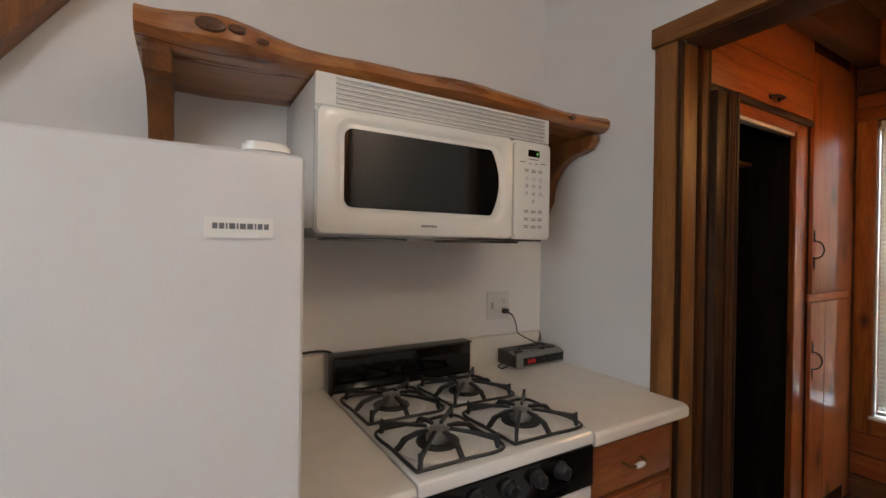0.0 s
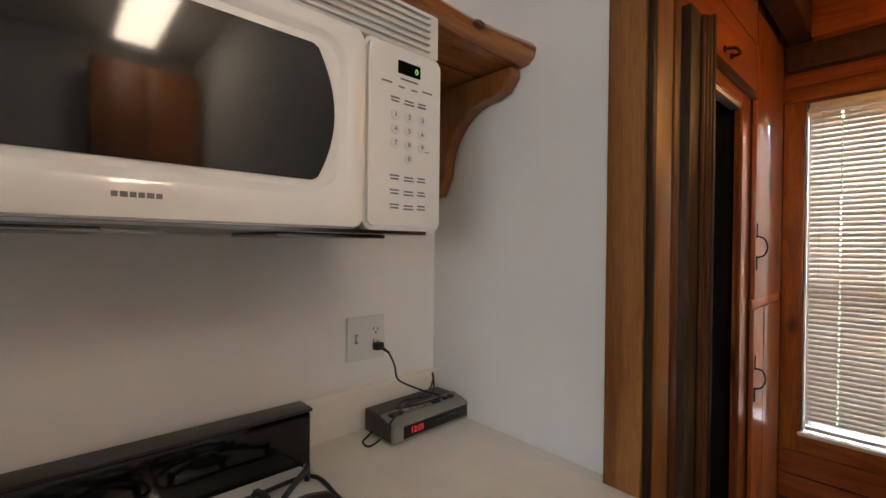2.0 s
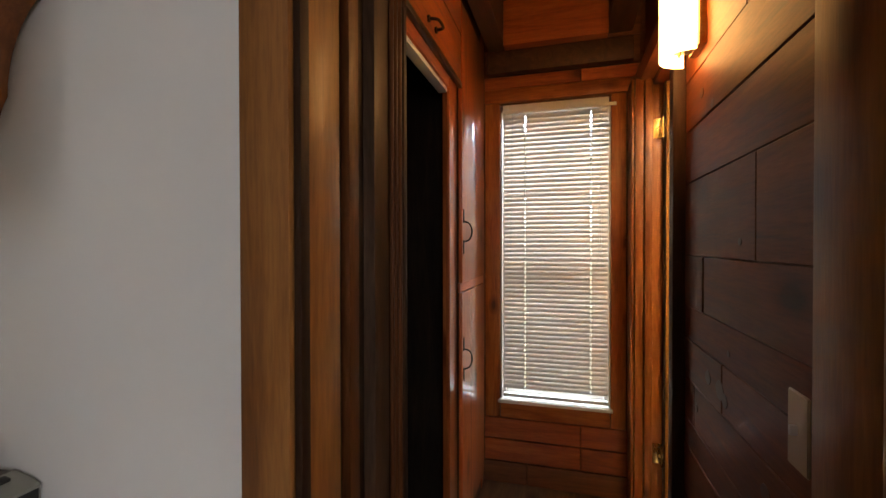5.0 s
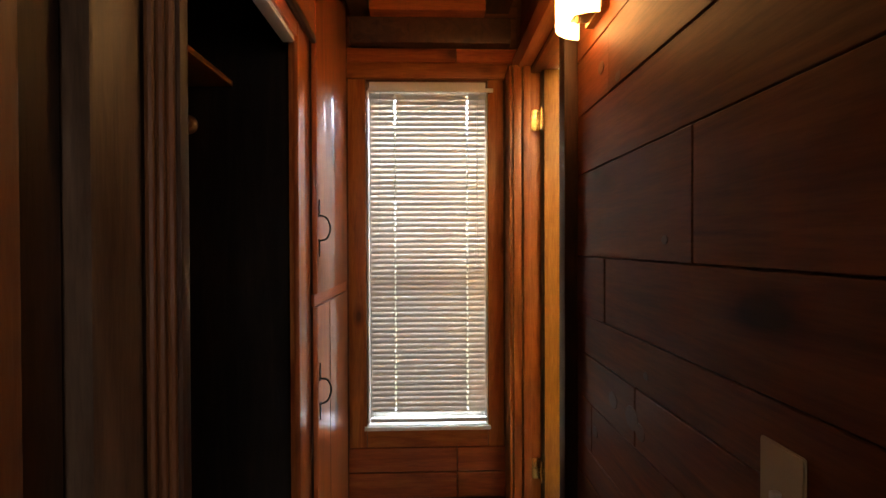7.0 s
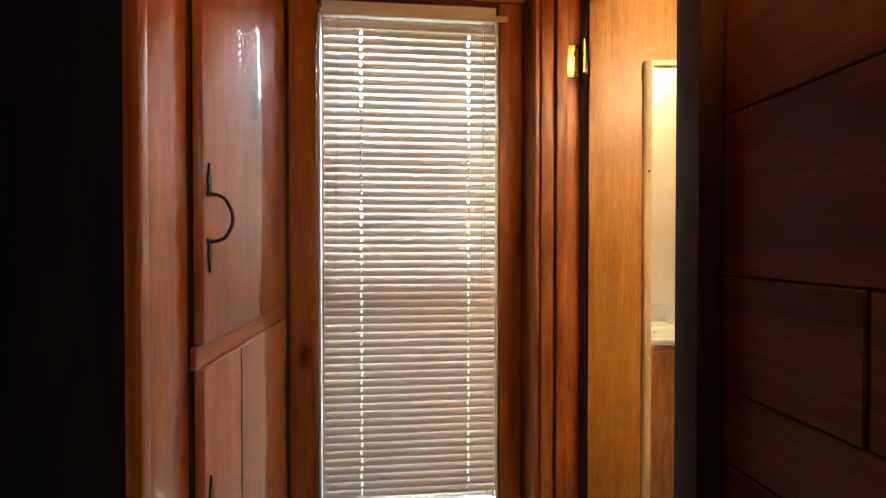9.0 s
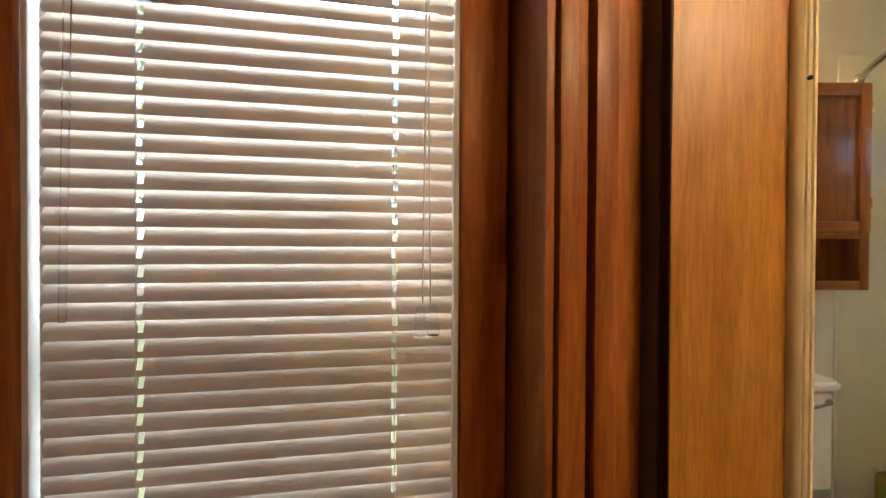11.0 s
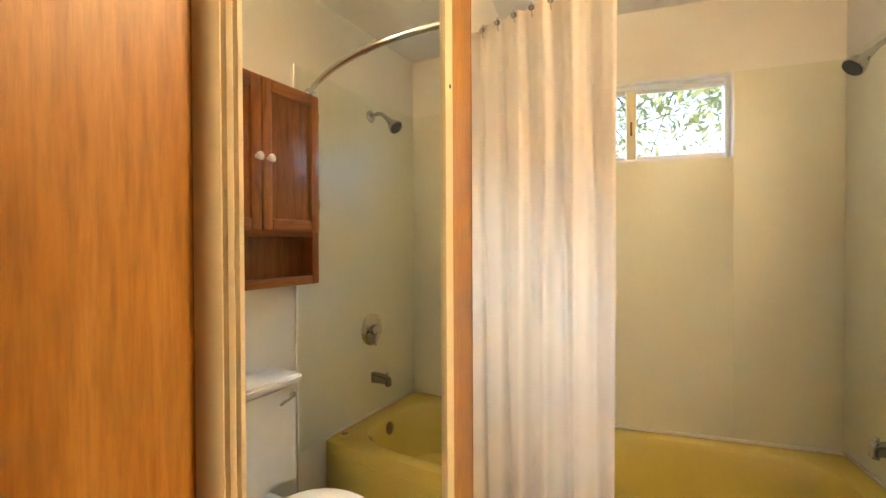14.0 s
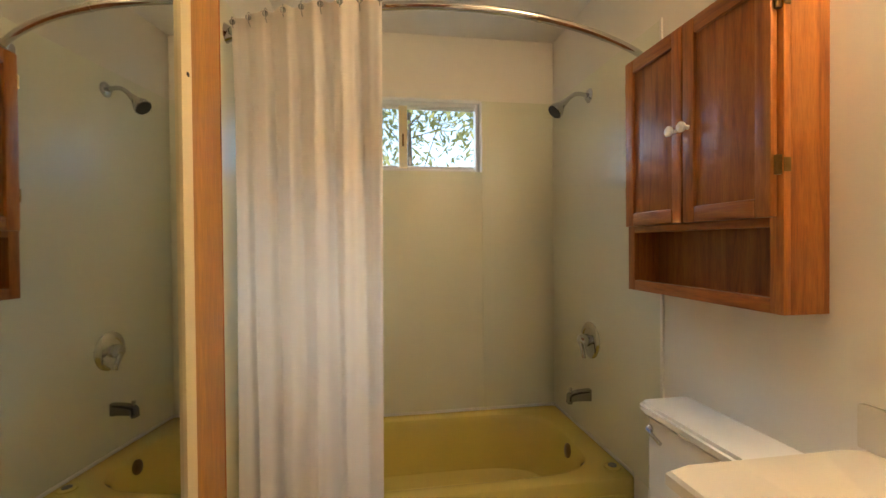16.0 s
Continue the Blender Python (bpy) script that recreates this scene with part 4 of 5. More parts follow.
PALE_GREY = plain("grille_shadow_plastic", (0.45, 0.44, 0.42), 0.5, vary=0.03)
refrigerator()
live_edge_shelf()
microwave()
gas_range()
counters()
base_cabinet(1.030, 1.432, "reddish wood base cabinet with drawer and door")
base_cabinet(0.276, 0.512, "narrow reddish wood base cabinet beside the stove")
outlet_plate()
clock_radio()
cords()
slanted_beam()
opposite_cabinet(1.13)
ceiling_fixture()

# ==== hall ====


def iron_pull(parent, x, y, z, h=0.10):
    r = 0.0032
    pull = part("handle", tube(spline([(x, y - 0.002, z + h * 0.28), (x + 0.012, y - 0.024, z + h * 0.22), (x + 0.020, y - 0.034, z), (x + 0.012, y - 0.024, z - h * 0.22), (x, y - 0.002, z - h * 0.28)], 6), r, 8), WROUGHT, parent, "black wrought iron pull")
    for s in (-1, 1):
        tip = [(x, z + s * h * 0.62), (x + 0.007, z + s * h * 0.42), (x + 0.004, z + s * h * 0.34), (x + 0.008, z + s * h * 0.24), (x - 0.008, z + s * h * 0.24), (x - 0.004, z + s * h * 0.34), (x - 0.007, z + s * h * 0.42)]
        part("backplate", prism(tip, "y", y - 0.004, y - 0.0004), WROUGHT, pull)


def closet_front():
    f = thing("closet_frame", (2.2, 0.76, 0), "reddish cedar frame of the hall closet", "closet", kind="structure")
    part("stile", box(2.655, 2.775, CY, CY + 0.03, 0, 2.62, 0.004), RED_Z, f)
    part("stile_edge", box(2.632, 2.6545, CY - 0.006, CY + 0.010, 0, 1.985, 0.003), RED_Z, f)
    part("side_board", box(1.550, 1.694, 0.640, 0.80, 0, 2.62, 0.004), DARK_Z, f)
    part("side_board", box(1.606, 1.640, 0.622, 0.639, 0, 2.62, 0.004), REED, f)
    part("head", box(1.737, 2.6535, CY - 0.004, CY + 0.03, 1.945, 1.990, 0.003), RED_X, f)
    part("track", box(1.74, 2.640, CY + 0.004, CY + 0.04, 1.928, 1.9445, 0.002), ENAMEL, f, "white metal track")
    # black strip along the foot of the upper closet door
    part("dark_moulding", box(1.737, 2.78, CY - 0.022, CY - 0.0045, 1.990, 2.014, 0.004), BLACK, f, "black strip moulding")
    part("top_rail", box(1.737, 2.6535, CY, CY + 0.03, 1.9915, 2.62, 0.002), DARK_X, f)
    u = thing("upper_closet_door", (2.25, 0.73, 2.0), "glossy reddish upper closet door with small iron pull", "cabinet door", "closet doors")
    d = part("panel", box(1.80, 2.77, CY - 0.020, CY - 0.002, 2.018, 2.50, 0.003), RED_X, u)
    part("groove", box(1.80, 2.77, CY - 0.0215, CY - 0.0202, 2.205, 2.209), DARK_X, u)
    part("handle", tube(spline([(2.315, CY - 0.022, 2.052), (2.325, CY - 0.05, 2.050), (2.355, CY - 0.055, 2.048), (2.385, CY - 0.05, 2.050), (2.395, CY - 0.022, 2.052)], 6), 0.005, 8), WROUGHT, u, "black wrought iron pull")
    for x in (2.315, 2.395):
        part("rosette", rod((x, CY - 0.0205, 2.052), (x, CY - 0.027, 2.052), 0.011, 12), WROUGHT, u)
    for z0, z1, hz, lab in ((1.165, 2.36, 1.385, "tall glossy reddish cabinet door with iron pull"), (0.10, 1.122, 0.835, "lower glossy reddish cabinet door with iron pull")):
        c = thing("hall_cabinet_door", (3.03, 0.73, z0), lab, "cabinet door", "closet doors")
        p = part("panel", box(2.788, 3.300, CY - 0.020, CY - 0.002, z0, z1, 0.004), RED_Z, c)
        if z0 < 1:
            part("groove", box(2.955, 2.959, CY - 0.0212, CY - 0.0202, z0, z1), DARK_X, c)
        iron_pull(c, 2.806, CY - 0.020, hz, 0.155)
    b = part("cabinet_rail", box(2.777, 3.302, CY, CY + 0.03, 0, 2.62, 0.002), DARK_Z, f)
    part("corner_post", box(3.304, 3.380, CY - 0.004, CY + 0.06, 0, 2.62, 0.004), RED_Z, f)
    part("middle_rail", box(2.777, 3.302, CY - 0.012, CY - 0.001, 1.1235, 1.1635, 0.003), RED_X, f)


def bifold():
    b = thing("bifold_door", (1.75, 0.75, 0), "dark stained bifold closet door folded open", "door")
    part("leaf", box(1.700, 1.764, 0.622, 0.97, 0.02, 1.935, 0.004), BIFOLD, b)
    # rear leaf in the darker wood: its shade is put into the colour
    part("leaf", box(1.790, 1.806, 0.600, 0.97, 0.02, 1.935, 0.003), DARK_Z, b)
    for k in range(3):
        part("moulding", rod((1.769 + 0.0085 * k, 0.618 - 0.005 * k, 0.02), (1.769 + 0.0085 * k, 0.618 - 0.005 * k, 1.930), 0.0046, 10), REED, b)
    part("backing", box(1.7645, 1.7895, 0.626, 0.95, 0.02, 1.93), DARK_Z, b)
    part("top_pivot", rod((1.80, 0.75, 1.9355), (1.80, 0.75, 1.948), 0.006, 10), CHROME, b)


def closet_inside():
    s = solid("closet_shelf", box(1.830, 2.718, 0.962, 1.548, 1.824, 1.842, 0.002), BRACKET, "plain wooden closet shelf above the hanging rod", "shelf", (2.2, 1.3, 1.83))
    r = thing("closet_rod", (2.2, 1.10, 1.70), "wooden hanging rod in the dark closet", "closet rod")
    part("pole", rod((1.664, 1.10, 1.705), (2.700, 1.10, 1.705), 0.017, 16), BRACKET, r)
    part("socket", lathe([(0.030, 0), (0.030, 0.008), (0.022, 0.018), (0.001, 0.018)], 18, Matrix.Translation((2.7195, 1.10, 1.705)) @ Matrix.Rotation(radians(-90), 4, "Y")), BRACKET, r)


def sconce():
    cx, cy, cz = 2.432, 0.028, 2.015
    s = thing("wall_sconce", (cx, HY, cz), "lit opal glass half-round sconce with bronze mount", "wall lamp")
    part("backplate", box(cx - 0.055, cx + 0.055, HY + 0.001, HY + 0.022, cz - 0.115, cz + 0.115, 0.004), OLD_BRASS, s)
    bm = bmesh.new()
    n = 28
    rings = []
    for z in (cz - 0.135, cz - 0.13, cz + 0.13, cz + 0.135):
        ro = []
        for k in range(n + 1):
            a = math.pi * k / n
            ro.append((0.074 * math.cos(a), 0.082 * math.sin(a) + 0.010))
        ri = [(x * 0.945, y * 0.94 + 0.001) for x, y in ro]
        rings.append([bm.verts.new((cx + x, HY + 0.022 + y, z)) for x, y in ro + ri[::-1]])
    for a, b in zip(rings, rings[1:]):
        for k in range(len(a)):
            bm.faces.new((a[k], a[(k + 1) % len(a)], b[(k + 1) % len(a)], b[k]))
    bm.faces.new(rings[0][::-1])
    bm.faces.new(rings[-1])
    part("shade", bm, SHADE_GLOW, s, "glowing opal glass shade")
    part("arm", box(cx - 0.030, cx + 0.030, HY + 0.022, HY + 0.07, cz - 0.112, cz - 0.106, 0.002), OLD_BRASS, s)
    part("finial", lathe([(0.003, 0.012), (0.006, 0.008), (0.005, -0.006), (0.001, -0.014)], 12, Matrix.Translation((cx, HY + 0.06, cz - 0.118))), OLD_BRASS, s)
    for z in (cz - 0.07, cz + 0.07):
        part("side_screw", lathe([(0.005, 0), (0.005, 0.006), (0.001, 0.008)], 10, Matrix.Translation((cx + 0.060, HY + 0.075, z)) @ Matrix.Rotation(radians(70), 4, "Y")), OLD_BRASS, s)


def light_switch():
    s = thing("hall_switch", (1.87, HY, 1.01), "brass switch plate on the boarded hall wall", "switch")
    part("plate", prism(rounded(1.822, 1.890, 0.945, 1.078, 0.004), "y", HY + 0.0005, HY + 0.006, 0.002), PALE_BRASS, s)
    part("toggle", box(1.852, 1.860, HY + 0.0065, HY + 0.018, 1.005, 1.022, 0.002), OUTLET_WHITE, s)


def bath_door():
    """The door stands open into the bathroom, turned 5.4 degrees past square."""
    fx = 3.216
    M = pose(fx, -0.190, 0, 0, 0, -5.4)
    d = thing("door_1", (fx, -0.19, 0), "golden veneer bathroom door standing open with a framed mirror", "door", kind="structure")
    # local: x out of the face is negative, y runs from the hinge (0.04) to the free edge (-0.60)

    def p(name, bm, mat, parent=d, label=""):
        return part(name, turned(bm, M), mat, parent, label)
    p("leaf", box(0.0, 0.034, -0.590, 0.037, 0.012, 2.090, 0.002), VENEER)
    p("edge_strip", box(0.0005, 0.0335, -0.5945, -0.5905, 0.012, 2.090, 0.001), PINE_Z)
    # thin dark strip paints the shade on the unlit hinge edge
    p("hinge_edge", box(0.0005, 0.0335, 0.0375, 0.0395, 0.012, 2.090, 0.0005), DARK_Z)
    for z in (1.83, 0.285):
        h = p("hinge", box(0.006, 0.030, 0.0397, 0.0415, z, z + 0.095, 0.0005), BRASS, d, "brass hinge")
    kn = p("knob", lathe([(0.030, 0), (0.030, 0.004), (0.012, 0.012), (0.011, 0.030), (0.026, 0.042), (0.026, 0.055), (0.014, 0.064), (0.001, 0.065)], 24, Matrix.Translation((0.0345, -0.53, 0.92)) @ Matrix.Rotation(radians(90), 4, "Y")), BRASS)
    m = thing("door_mirror", (fx, -0.57, 0.45), "tall mirror in a ribbed cream frame hung on the door", "mirror")

    def q(name, bm, mat, parent=m, label=""):
        return part(name, turned(bm, M), mat, parent, label)
    a, b, z0, z1, w = -0.117, -0.484, 0.40, 1.86, 0.018
    q("glass", box(-0.0085, -0.0045, b + 0.012, a - 0.012, z0 + 0.012, z1 - 0.012), MIRROR, m, "clear silvered glass")
    q("backing", box(-0.0040, -0.0005, b + 0.006, a - 0.006, z0 + 0.006, z1 - 0.006), BLACK)

    def strip(y0, y1):
        h = y1 - y0
        prof = [(-0.0005, y0), (-0.018, y0), (-0.0225, y0 + h * 0.08), (-0.0220, y0 + h * 0.24), (-0.0190, y0 + h * 0.29), (-0.0200, y0 + h * 0.36), (-0.0185, y0 + h * 0.52), (-0.0155, y0 + h * 0.58), (-0.0160, y0 + h * 0.66), (-0.0135, y0 + h * 0.82), (-0.0080, y1), (-0.0005, y1)]
        return prism(prof, "z", z0, z1)
    fl = q("frame_side", strip(a - w, a), CREAM_FRAME)
    fr = q("frame_side", box(-0.0130, -0.0005, b, b + 0.024, z0, z1, 0.002), CREAM_FRAME)
    q("frame_top", box(-0.019, -0.0006, b + 0.0245, a - w - 0.0005, z1 - w, z1, 0.004), CREAM_FRAME)
    q("frame_bottom", box(-0.019, -0.0006, b + 0.0245, a - w - 0.0005, z0, z0 + w, 0.004), CREAM_FRAME)
    for y, par, d0 in ((a - 0.0095, fl, -0.0180), (b + 0.010, fr, -0.0105)):
        q("screw_hole", rod((d0, y, 1.545), (d0 - 0.003, y, 1.545), 0.0030, 10), BLACK, par)


def hinge_leaves():
    f = bpy.data.objects["door_frame_bath"]
    for z in (1.835, 0.275):
        h = part("hinge", box(3.2660, 3.2695, -0.148, -0.106, z, z + 0.095, 0.001), BRASS, f, "brass hinge leaf")
        for dz in (0.015, 0.048, 0.08):
            part("screw", rod((3.2659, -0.134 + 0.012 * (dz == 0.048), z + dz), (3.2640, -0.134 + 0.012 * (dz == 0.048), z + dz), 0.0035, 10), OLD_BRASS, h)
        part("knuckle", rod((3.232, -0.141, z), (3.232, -0.141, z + 0.095), 0.0055, 12), BRASS, h)


def hall_ceiling_beams():
    b = thing("ceiling_beams", (2.5, 0.3, 2.45), "dark stained beams under the hall ceiling", "beam", kind="structure")
    part("joist", box(1.62, 3.40, -0.03, 0.09, 2.42, 2.618, 0.006), DARK_X, b)
    part("joist", box(1.62, 3.40, 0.62, 0.715, 2.40, 2.618, 0.006), DARK_X, b)
    part("cross_beam", box(3.29, 3.405, 0.092, 0.618, 2.38, 2.617, 0.006), RED_Y, b)
    part("cross_beam", box(2.55, 2.66, 0.092, 0.618, 2.50, 2.617, 0.006), RED_Y, b)
    part("wall_plate", box(3.345, 3.408, -0.03, 0.715, 2.26, 2.378, 0.005), DARK_X, b)


closet_front()
bifold()
closet_inside()
sconce()
light_switch()
bath_door()
hinge_leaves()
hall_ceiling_beams()

# ==== bathroom ====


def surround():
    s = thing("tub_surround", (2.6, -2.1, 0.4), "pale glossy tub surround panels", "tub surround", kind="structure")
    part("panel", box(BX + 0.0005, BX + 0.006, -2.494, -1.536, 0.395, 2.144, 0.001), SURROUND, s)
    for x0, x1, z0, z1 in ((BX + 0.0065, 2.3345, 0.395, 2.144), (2.335, 3.2505, 0.395, 1.744), (3.251, BE - 0.007, 0.395, 2.144)):
        part("panel", box(x0, x1, BY + 0.0005, BY + 0.006, z0, z1, 0.001), SURROUND, s)
    part("panel", box(BE - 0.006, BE - 0.0005, -2.494, -1.536, 0.395, 2.144, 0.001), SURROUND, s)
    part("edge_strip", box(BX + 0.0005, BX + 0.009, -1.5355, -1.524, 0.0, 2.148, 0.002), BATH_WHITE, s)
    part("caulk", box(BX + 0.0065, BE - 0.0065, BY + 0.0065, BY + 0.014, 0.396, 0.410, 0.004), ENAMEL, s, "white caulk bead")
    part("caulk", box(BX + 0.0065, BX + 0.014, -2.485, -1.70, 0.396, 0.410, 0.004), ENAMEL, s, "white caulk bead")


def bathtub():
    t = thing("bathtub", (2.66, -2.08, 0), "mustard yellow enamelled bathtub", "bathtub")
    x0, x1, y0, y1, zt = BX + 0.002, BE - 0.002, BY + 0.002, -1.690, 0.395
    bm = bmesh.new()
    n = 72
    cx, cy = (x0 + x1) / 2, (y0 + y1) / 2

    def loop(hx, hy, p, z, ox=0.0):
        r = []
        for k in range(n):
            a = 2 * math.pi * k / n
            c, s = math.cos(a), math.sin(a)
            r.append(bm.verts.new((cx + ox + hx * math.copysign(abs(c) ** (2 / p), c), cy + hy * math.copysign(abs(s) ** (2 / p), s), z)))
        return r
    hx, hy = (x1 - x0) / 2, (y1 - y0) / 2
    loops = [loop(hx, hy, 40, 0.0), loop(hx, hy, 40, zt - 0.012), loop(hx - 0.004, hy - 0.004, 40, zt - 0.003), loop(hx - 0.012, hy - 0.012, 30, zt),
             loop(hx - 0.085, hy - 0.062, 5.5, zt + 0.001, 0.01), loop(hx - 0.100, hy - 0.076, 5, zt - 0.006, 0.01), loop(hx - 0.112, hy - 0.088, 4.6, zt - 0.03, 0.01),
             loop(hx - 0.14, hy - 0.105, 4.2, zt - 0.15, 0.005), loop(hx - 0.18, hy - 0.13, 3.8, zt - 0.27), loop(hx - 0.24, hy - 0.18, 3.4, zt - 0.315), loop(hx - 0.45, hy - 0.30, 2.4, zt - 0.325)]
    for a, b in zip(loops, loops[1:]):
        for k in range(n):
            bm.faces.new((a[k], a[(k + 1) % n], b[(k + 1) % n], b[k]))
    bm.faces.new(loops[-1])
    bm.faces.new(loops[0][::-1])
    part("shell", bm, TUB, t)
    part("apron_panel", box(x0 + 0.05, x1 - 0.05, y1 + 0.0003, y1 + 0.008, 0.05, 0.335, 0.006), TUB, t)
    part("overflow_plate", lathe([(0.036, 0), (0.036, 0.004), (0.028, 0.009), (0.001, 0.010)], 24, pose(2.030, -2.055, 0.338, 0, 84, 0)), OLD_BRASS, t, "tarnished overflow plate")
    part("deck_disc", lathe([(0.034, 0), (0.033, 0.006), (0.026, 0.009), (0.001, 0.009)], 24, Matrix.Translation((1.965, -1.775, zt + 0.001))), TUB, t)
    part("deck_disc_ring", lathe([(0.018, 0), (0.017, 0.003), (0.001, 0.004)], 20, Matrix.Translation((1.965, -1.775, zt + 0.0102))), DULL_CHROME, t)


def shower_fittings():
    face = Matrix.Rotation(radians(90), 4, "Y")
    x = BX + 0.006
    v = thing("shower_valve", (x, -2.058, 0.868), "round chrome shower valve with lever handle", "shower valve")
    part("escutcheon", lathe([(0.088, 0), (0.088, 0.003), (0.078, 0.010), (0.060, 0.013), (0.056, 0.010), (0.040, 0.012), (0.030, 0.016), (0.001, 0.018)], 36, Matrix.Translation((x + 0.0005, -2.058, 0.868)) @ face), CHROME, v)
    part("hub", lathe([(0.030, 0), (0.030, 0.022), (0.024, 0.042), (0.012, 0.050), (0.001, 0.051)], 24, Matrix.Translation((x + 0.016, -2.058, 0.868)) @ face), CHROME, v)
    part("lever", tube(spline([(x + 0.05, -2.058, 0.864), (x + 0.058, -2.042, 0.852), (x + 0.058, -2.026, 0.822), (x + 0.054, -2.022, 0.792)], 6), 0.0095, 12), CHROME, v)
    s = thing("tub_spout", (x, -2.064, 0.60), "chrome tub spout on the surround wall", "faucet")
    out = [(x + 0.0005, 0.572), (x + 0.0005, 0.628), (x + 0.055, 0.626), (x + 0.100, 0.618), (x + 0.117, 0.606), (x + 0.120, 0.566), (x + 0.102, 0.562), (x + 0.096, 0.576), (x + 0.045, 0.576)]
    part("body", prism(out, "y", -2.088, -2.040, 0.010), DULL_CHROME, s)
    part("diverter", lathe([(0.005, 0), (0.005, 0.012), (0.009, 0.016), (0.008, 0.024), (0.001, 0.026)], 14, Matrix.Translation((x + 0.102, -2.064, 0.615))), CHROME, s)
    h = thing("wall_shower", (x, -2.060, 2.047), "chrome shower head on a bent arm", "shower head")
    part("flange", lathe([(0.034, 0), (0.034, 0.003), (0.024, 0.012), (0.012, 0.014)], 28, Matrix.Translation((x + 0.0005, -2.060, 2.047)) @ face), CHROME, h)
    part("arm", tube(spline([(x + 0.012, -2.060, 2.047), (x + 0.05, -2.058, 2.053), (x + 0.085, -2.056, 2.045), (x + 0.125, -2.054, 2.012)], 7), 0.0105, 12), CHROME, h)
    nozzle = look((x + 0.122, -2.054, 2.015), (x + 0.30, -2.042, 1.847))
    hd = part("head", lathe([(0.012, 0.005), (0.016, -0.012), (0.016, -0.026), (0.024, -0.040), (0.037, -0.066), (0.039, -0.080), (0.036, -0.083)], 28, nozzle), CHROME, h)
    part("spray_face", lathe([(0.035, -0.0835), (0.033, -0.0865), (0.001, -0.087)], 28, nozzle), BLACK, hd, "dark spray face")


def rod_point(u):
    """Along the bowed rod from the tap wall (0) to the east wall (1)."""
    x = BX + 0.03 + u * (BE - BX - 0.06)
    return Vector((x, -1.600 + 0.245 * math.sin(math.pi * u) ** 0.85, 2.035))


def shower_rod_and_curtain():
    r = thing("shower_rod", (2.66, -1.5, 2.035), "bowed chrome shower curtain rod", "curtain rod")
    part("bar", tube([(BX + 0.004, -1.618, 2.035)] + [rod_point(k / 40) for k in range(41)] + [(BE - 0.004, -1.618, 2.035)], 0.0125, 14), CHROME, r)
    part("sleeve", tube([rod_point(0.335 + 0.004 * k) for k in range(4)], 0.0142, 14), CHROME, r)
    for x, s in ((BX, 1), (BE, -1)):
        part("wall_flange", lathe([(0.032, 0), (0.032, 0.006), (0.024, 0.020), (0.018, 0.034)], 24, Matrix.Translation((x + s * 0.001, -1.618, 2.035)) @ Matrix.Rotation(radians(90 * s), 4, "Y")), CHROME, r)
    c = thing("shower_curtain", (3.14, -1.38, 0.2), "white cloth shower curtain drawn aside in soft folds", "curtain")
    bm = bmesh.new()
    nu, nz = 150, 26
    rows = []
    for j in range(nz + 1):
        v = j / nz
        z = 2.056 - v * 1.855
        row = []
        for i in range(nu + 1):
            s = i / nu
            u = 0.672 + s * 0.318
            p = rod_point(u)
            fold = 0.017 * math.sin(s * 2 * math.pi * 5.0 + 0.9 * math.sin(2.4 * v) + 2.2 * s * s) + 0.005 * math.sin(s * 2 * math.pi * 12 + 1.0 + 1.5 * v)
            fold *= 0.55 + 0.45 * min(1, v * 5)
            top = 0.010 * abs(math.sin(s * math.pi * 8)) * max(0, 1 - v * 12)
            row.append(bm.verts.new((p.x + 0.010 * math.sin(s * 31 + 2 * v) * v, p.y + 0.032 * max(0, 1 - v * 7) + fold, z - top + 0.004 * math.sin(s * 20) * v)))
        rows.append(row)
    for a, b in zip(rows, rows[1:]):
        for i in range(nu):
            bm.faces.new((a[i], a[i + 1], b[i + 1], b[i]))
    part("cloth", bm, CURTAIN, c)
    for k in range(9):
        u = 0.676 + 0.310 * k / 8
        p = rod_point(u)
        ring = [p + Vector((0.0, 0.020 + 0.034 * math.cos(a), 0.002 + 0.020 * math.sin(a))) for a in [2 * math.pi * i / 14 for i in range(15)]]
        part("ring", tube(ring, 0.0018, 6), CHROME, c)
        part("grommet", lathe([(0.009, -0.001), (0.009, 0.0015), (0.005, 0.002), (0.001, 0.002)], 14, pose(p.x, p.y + 0.046, 2.034, -90, 0, 0)), DULL_CHROME, c)


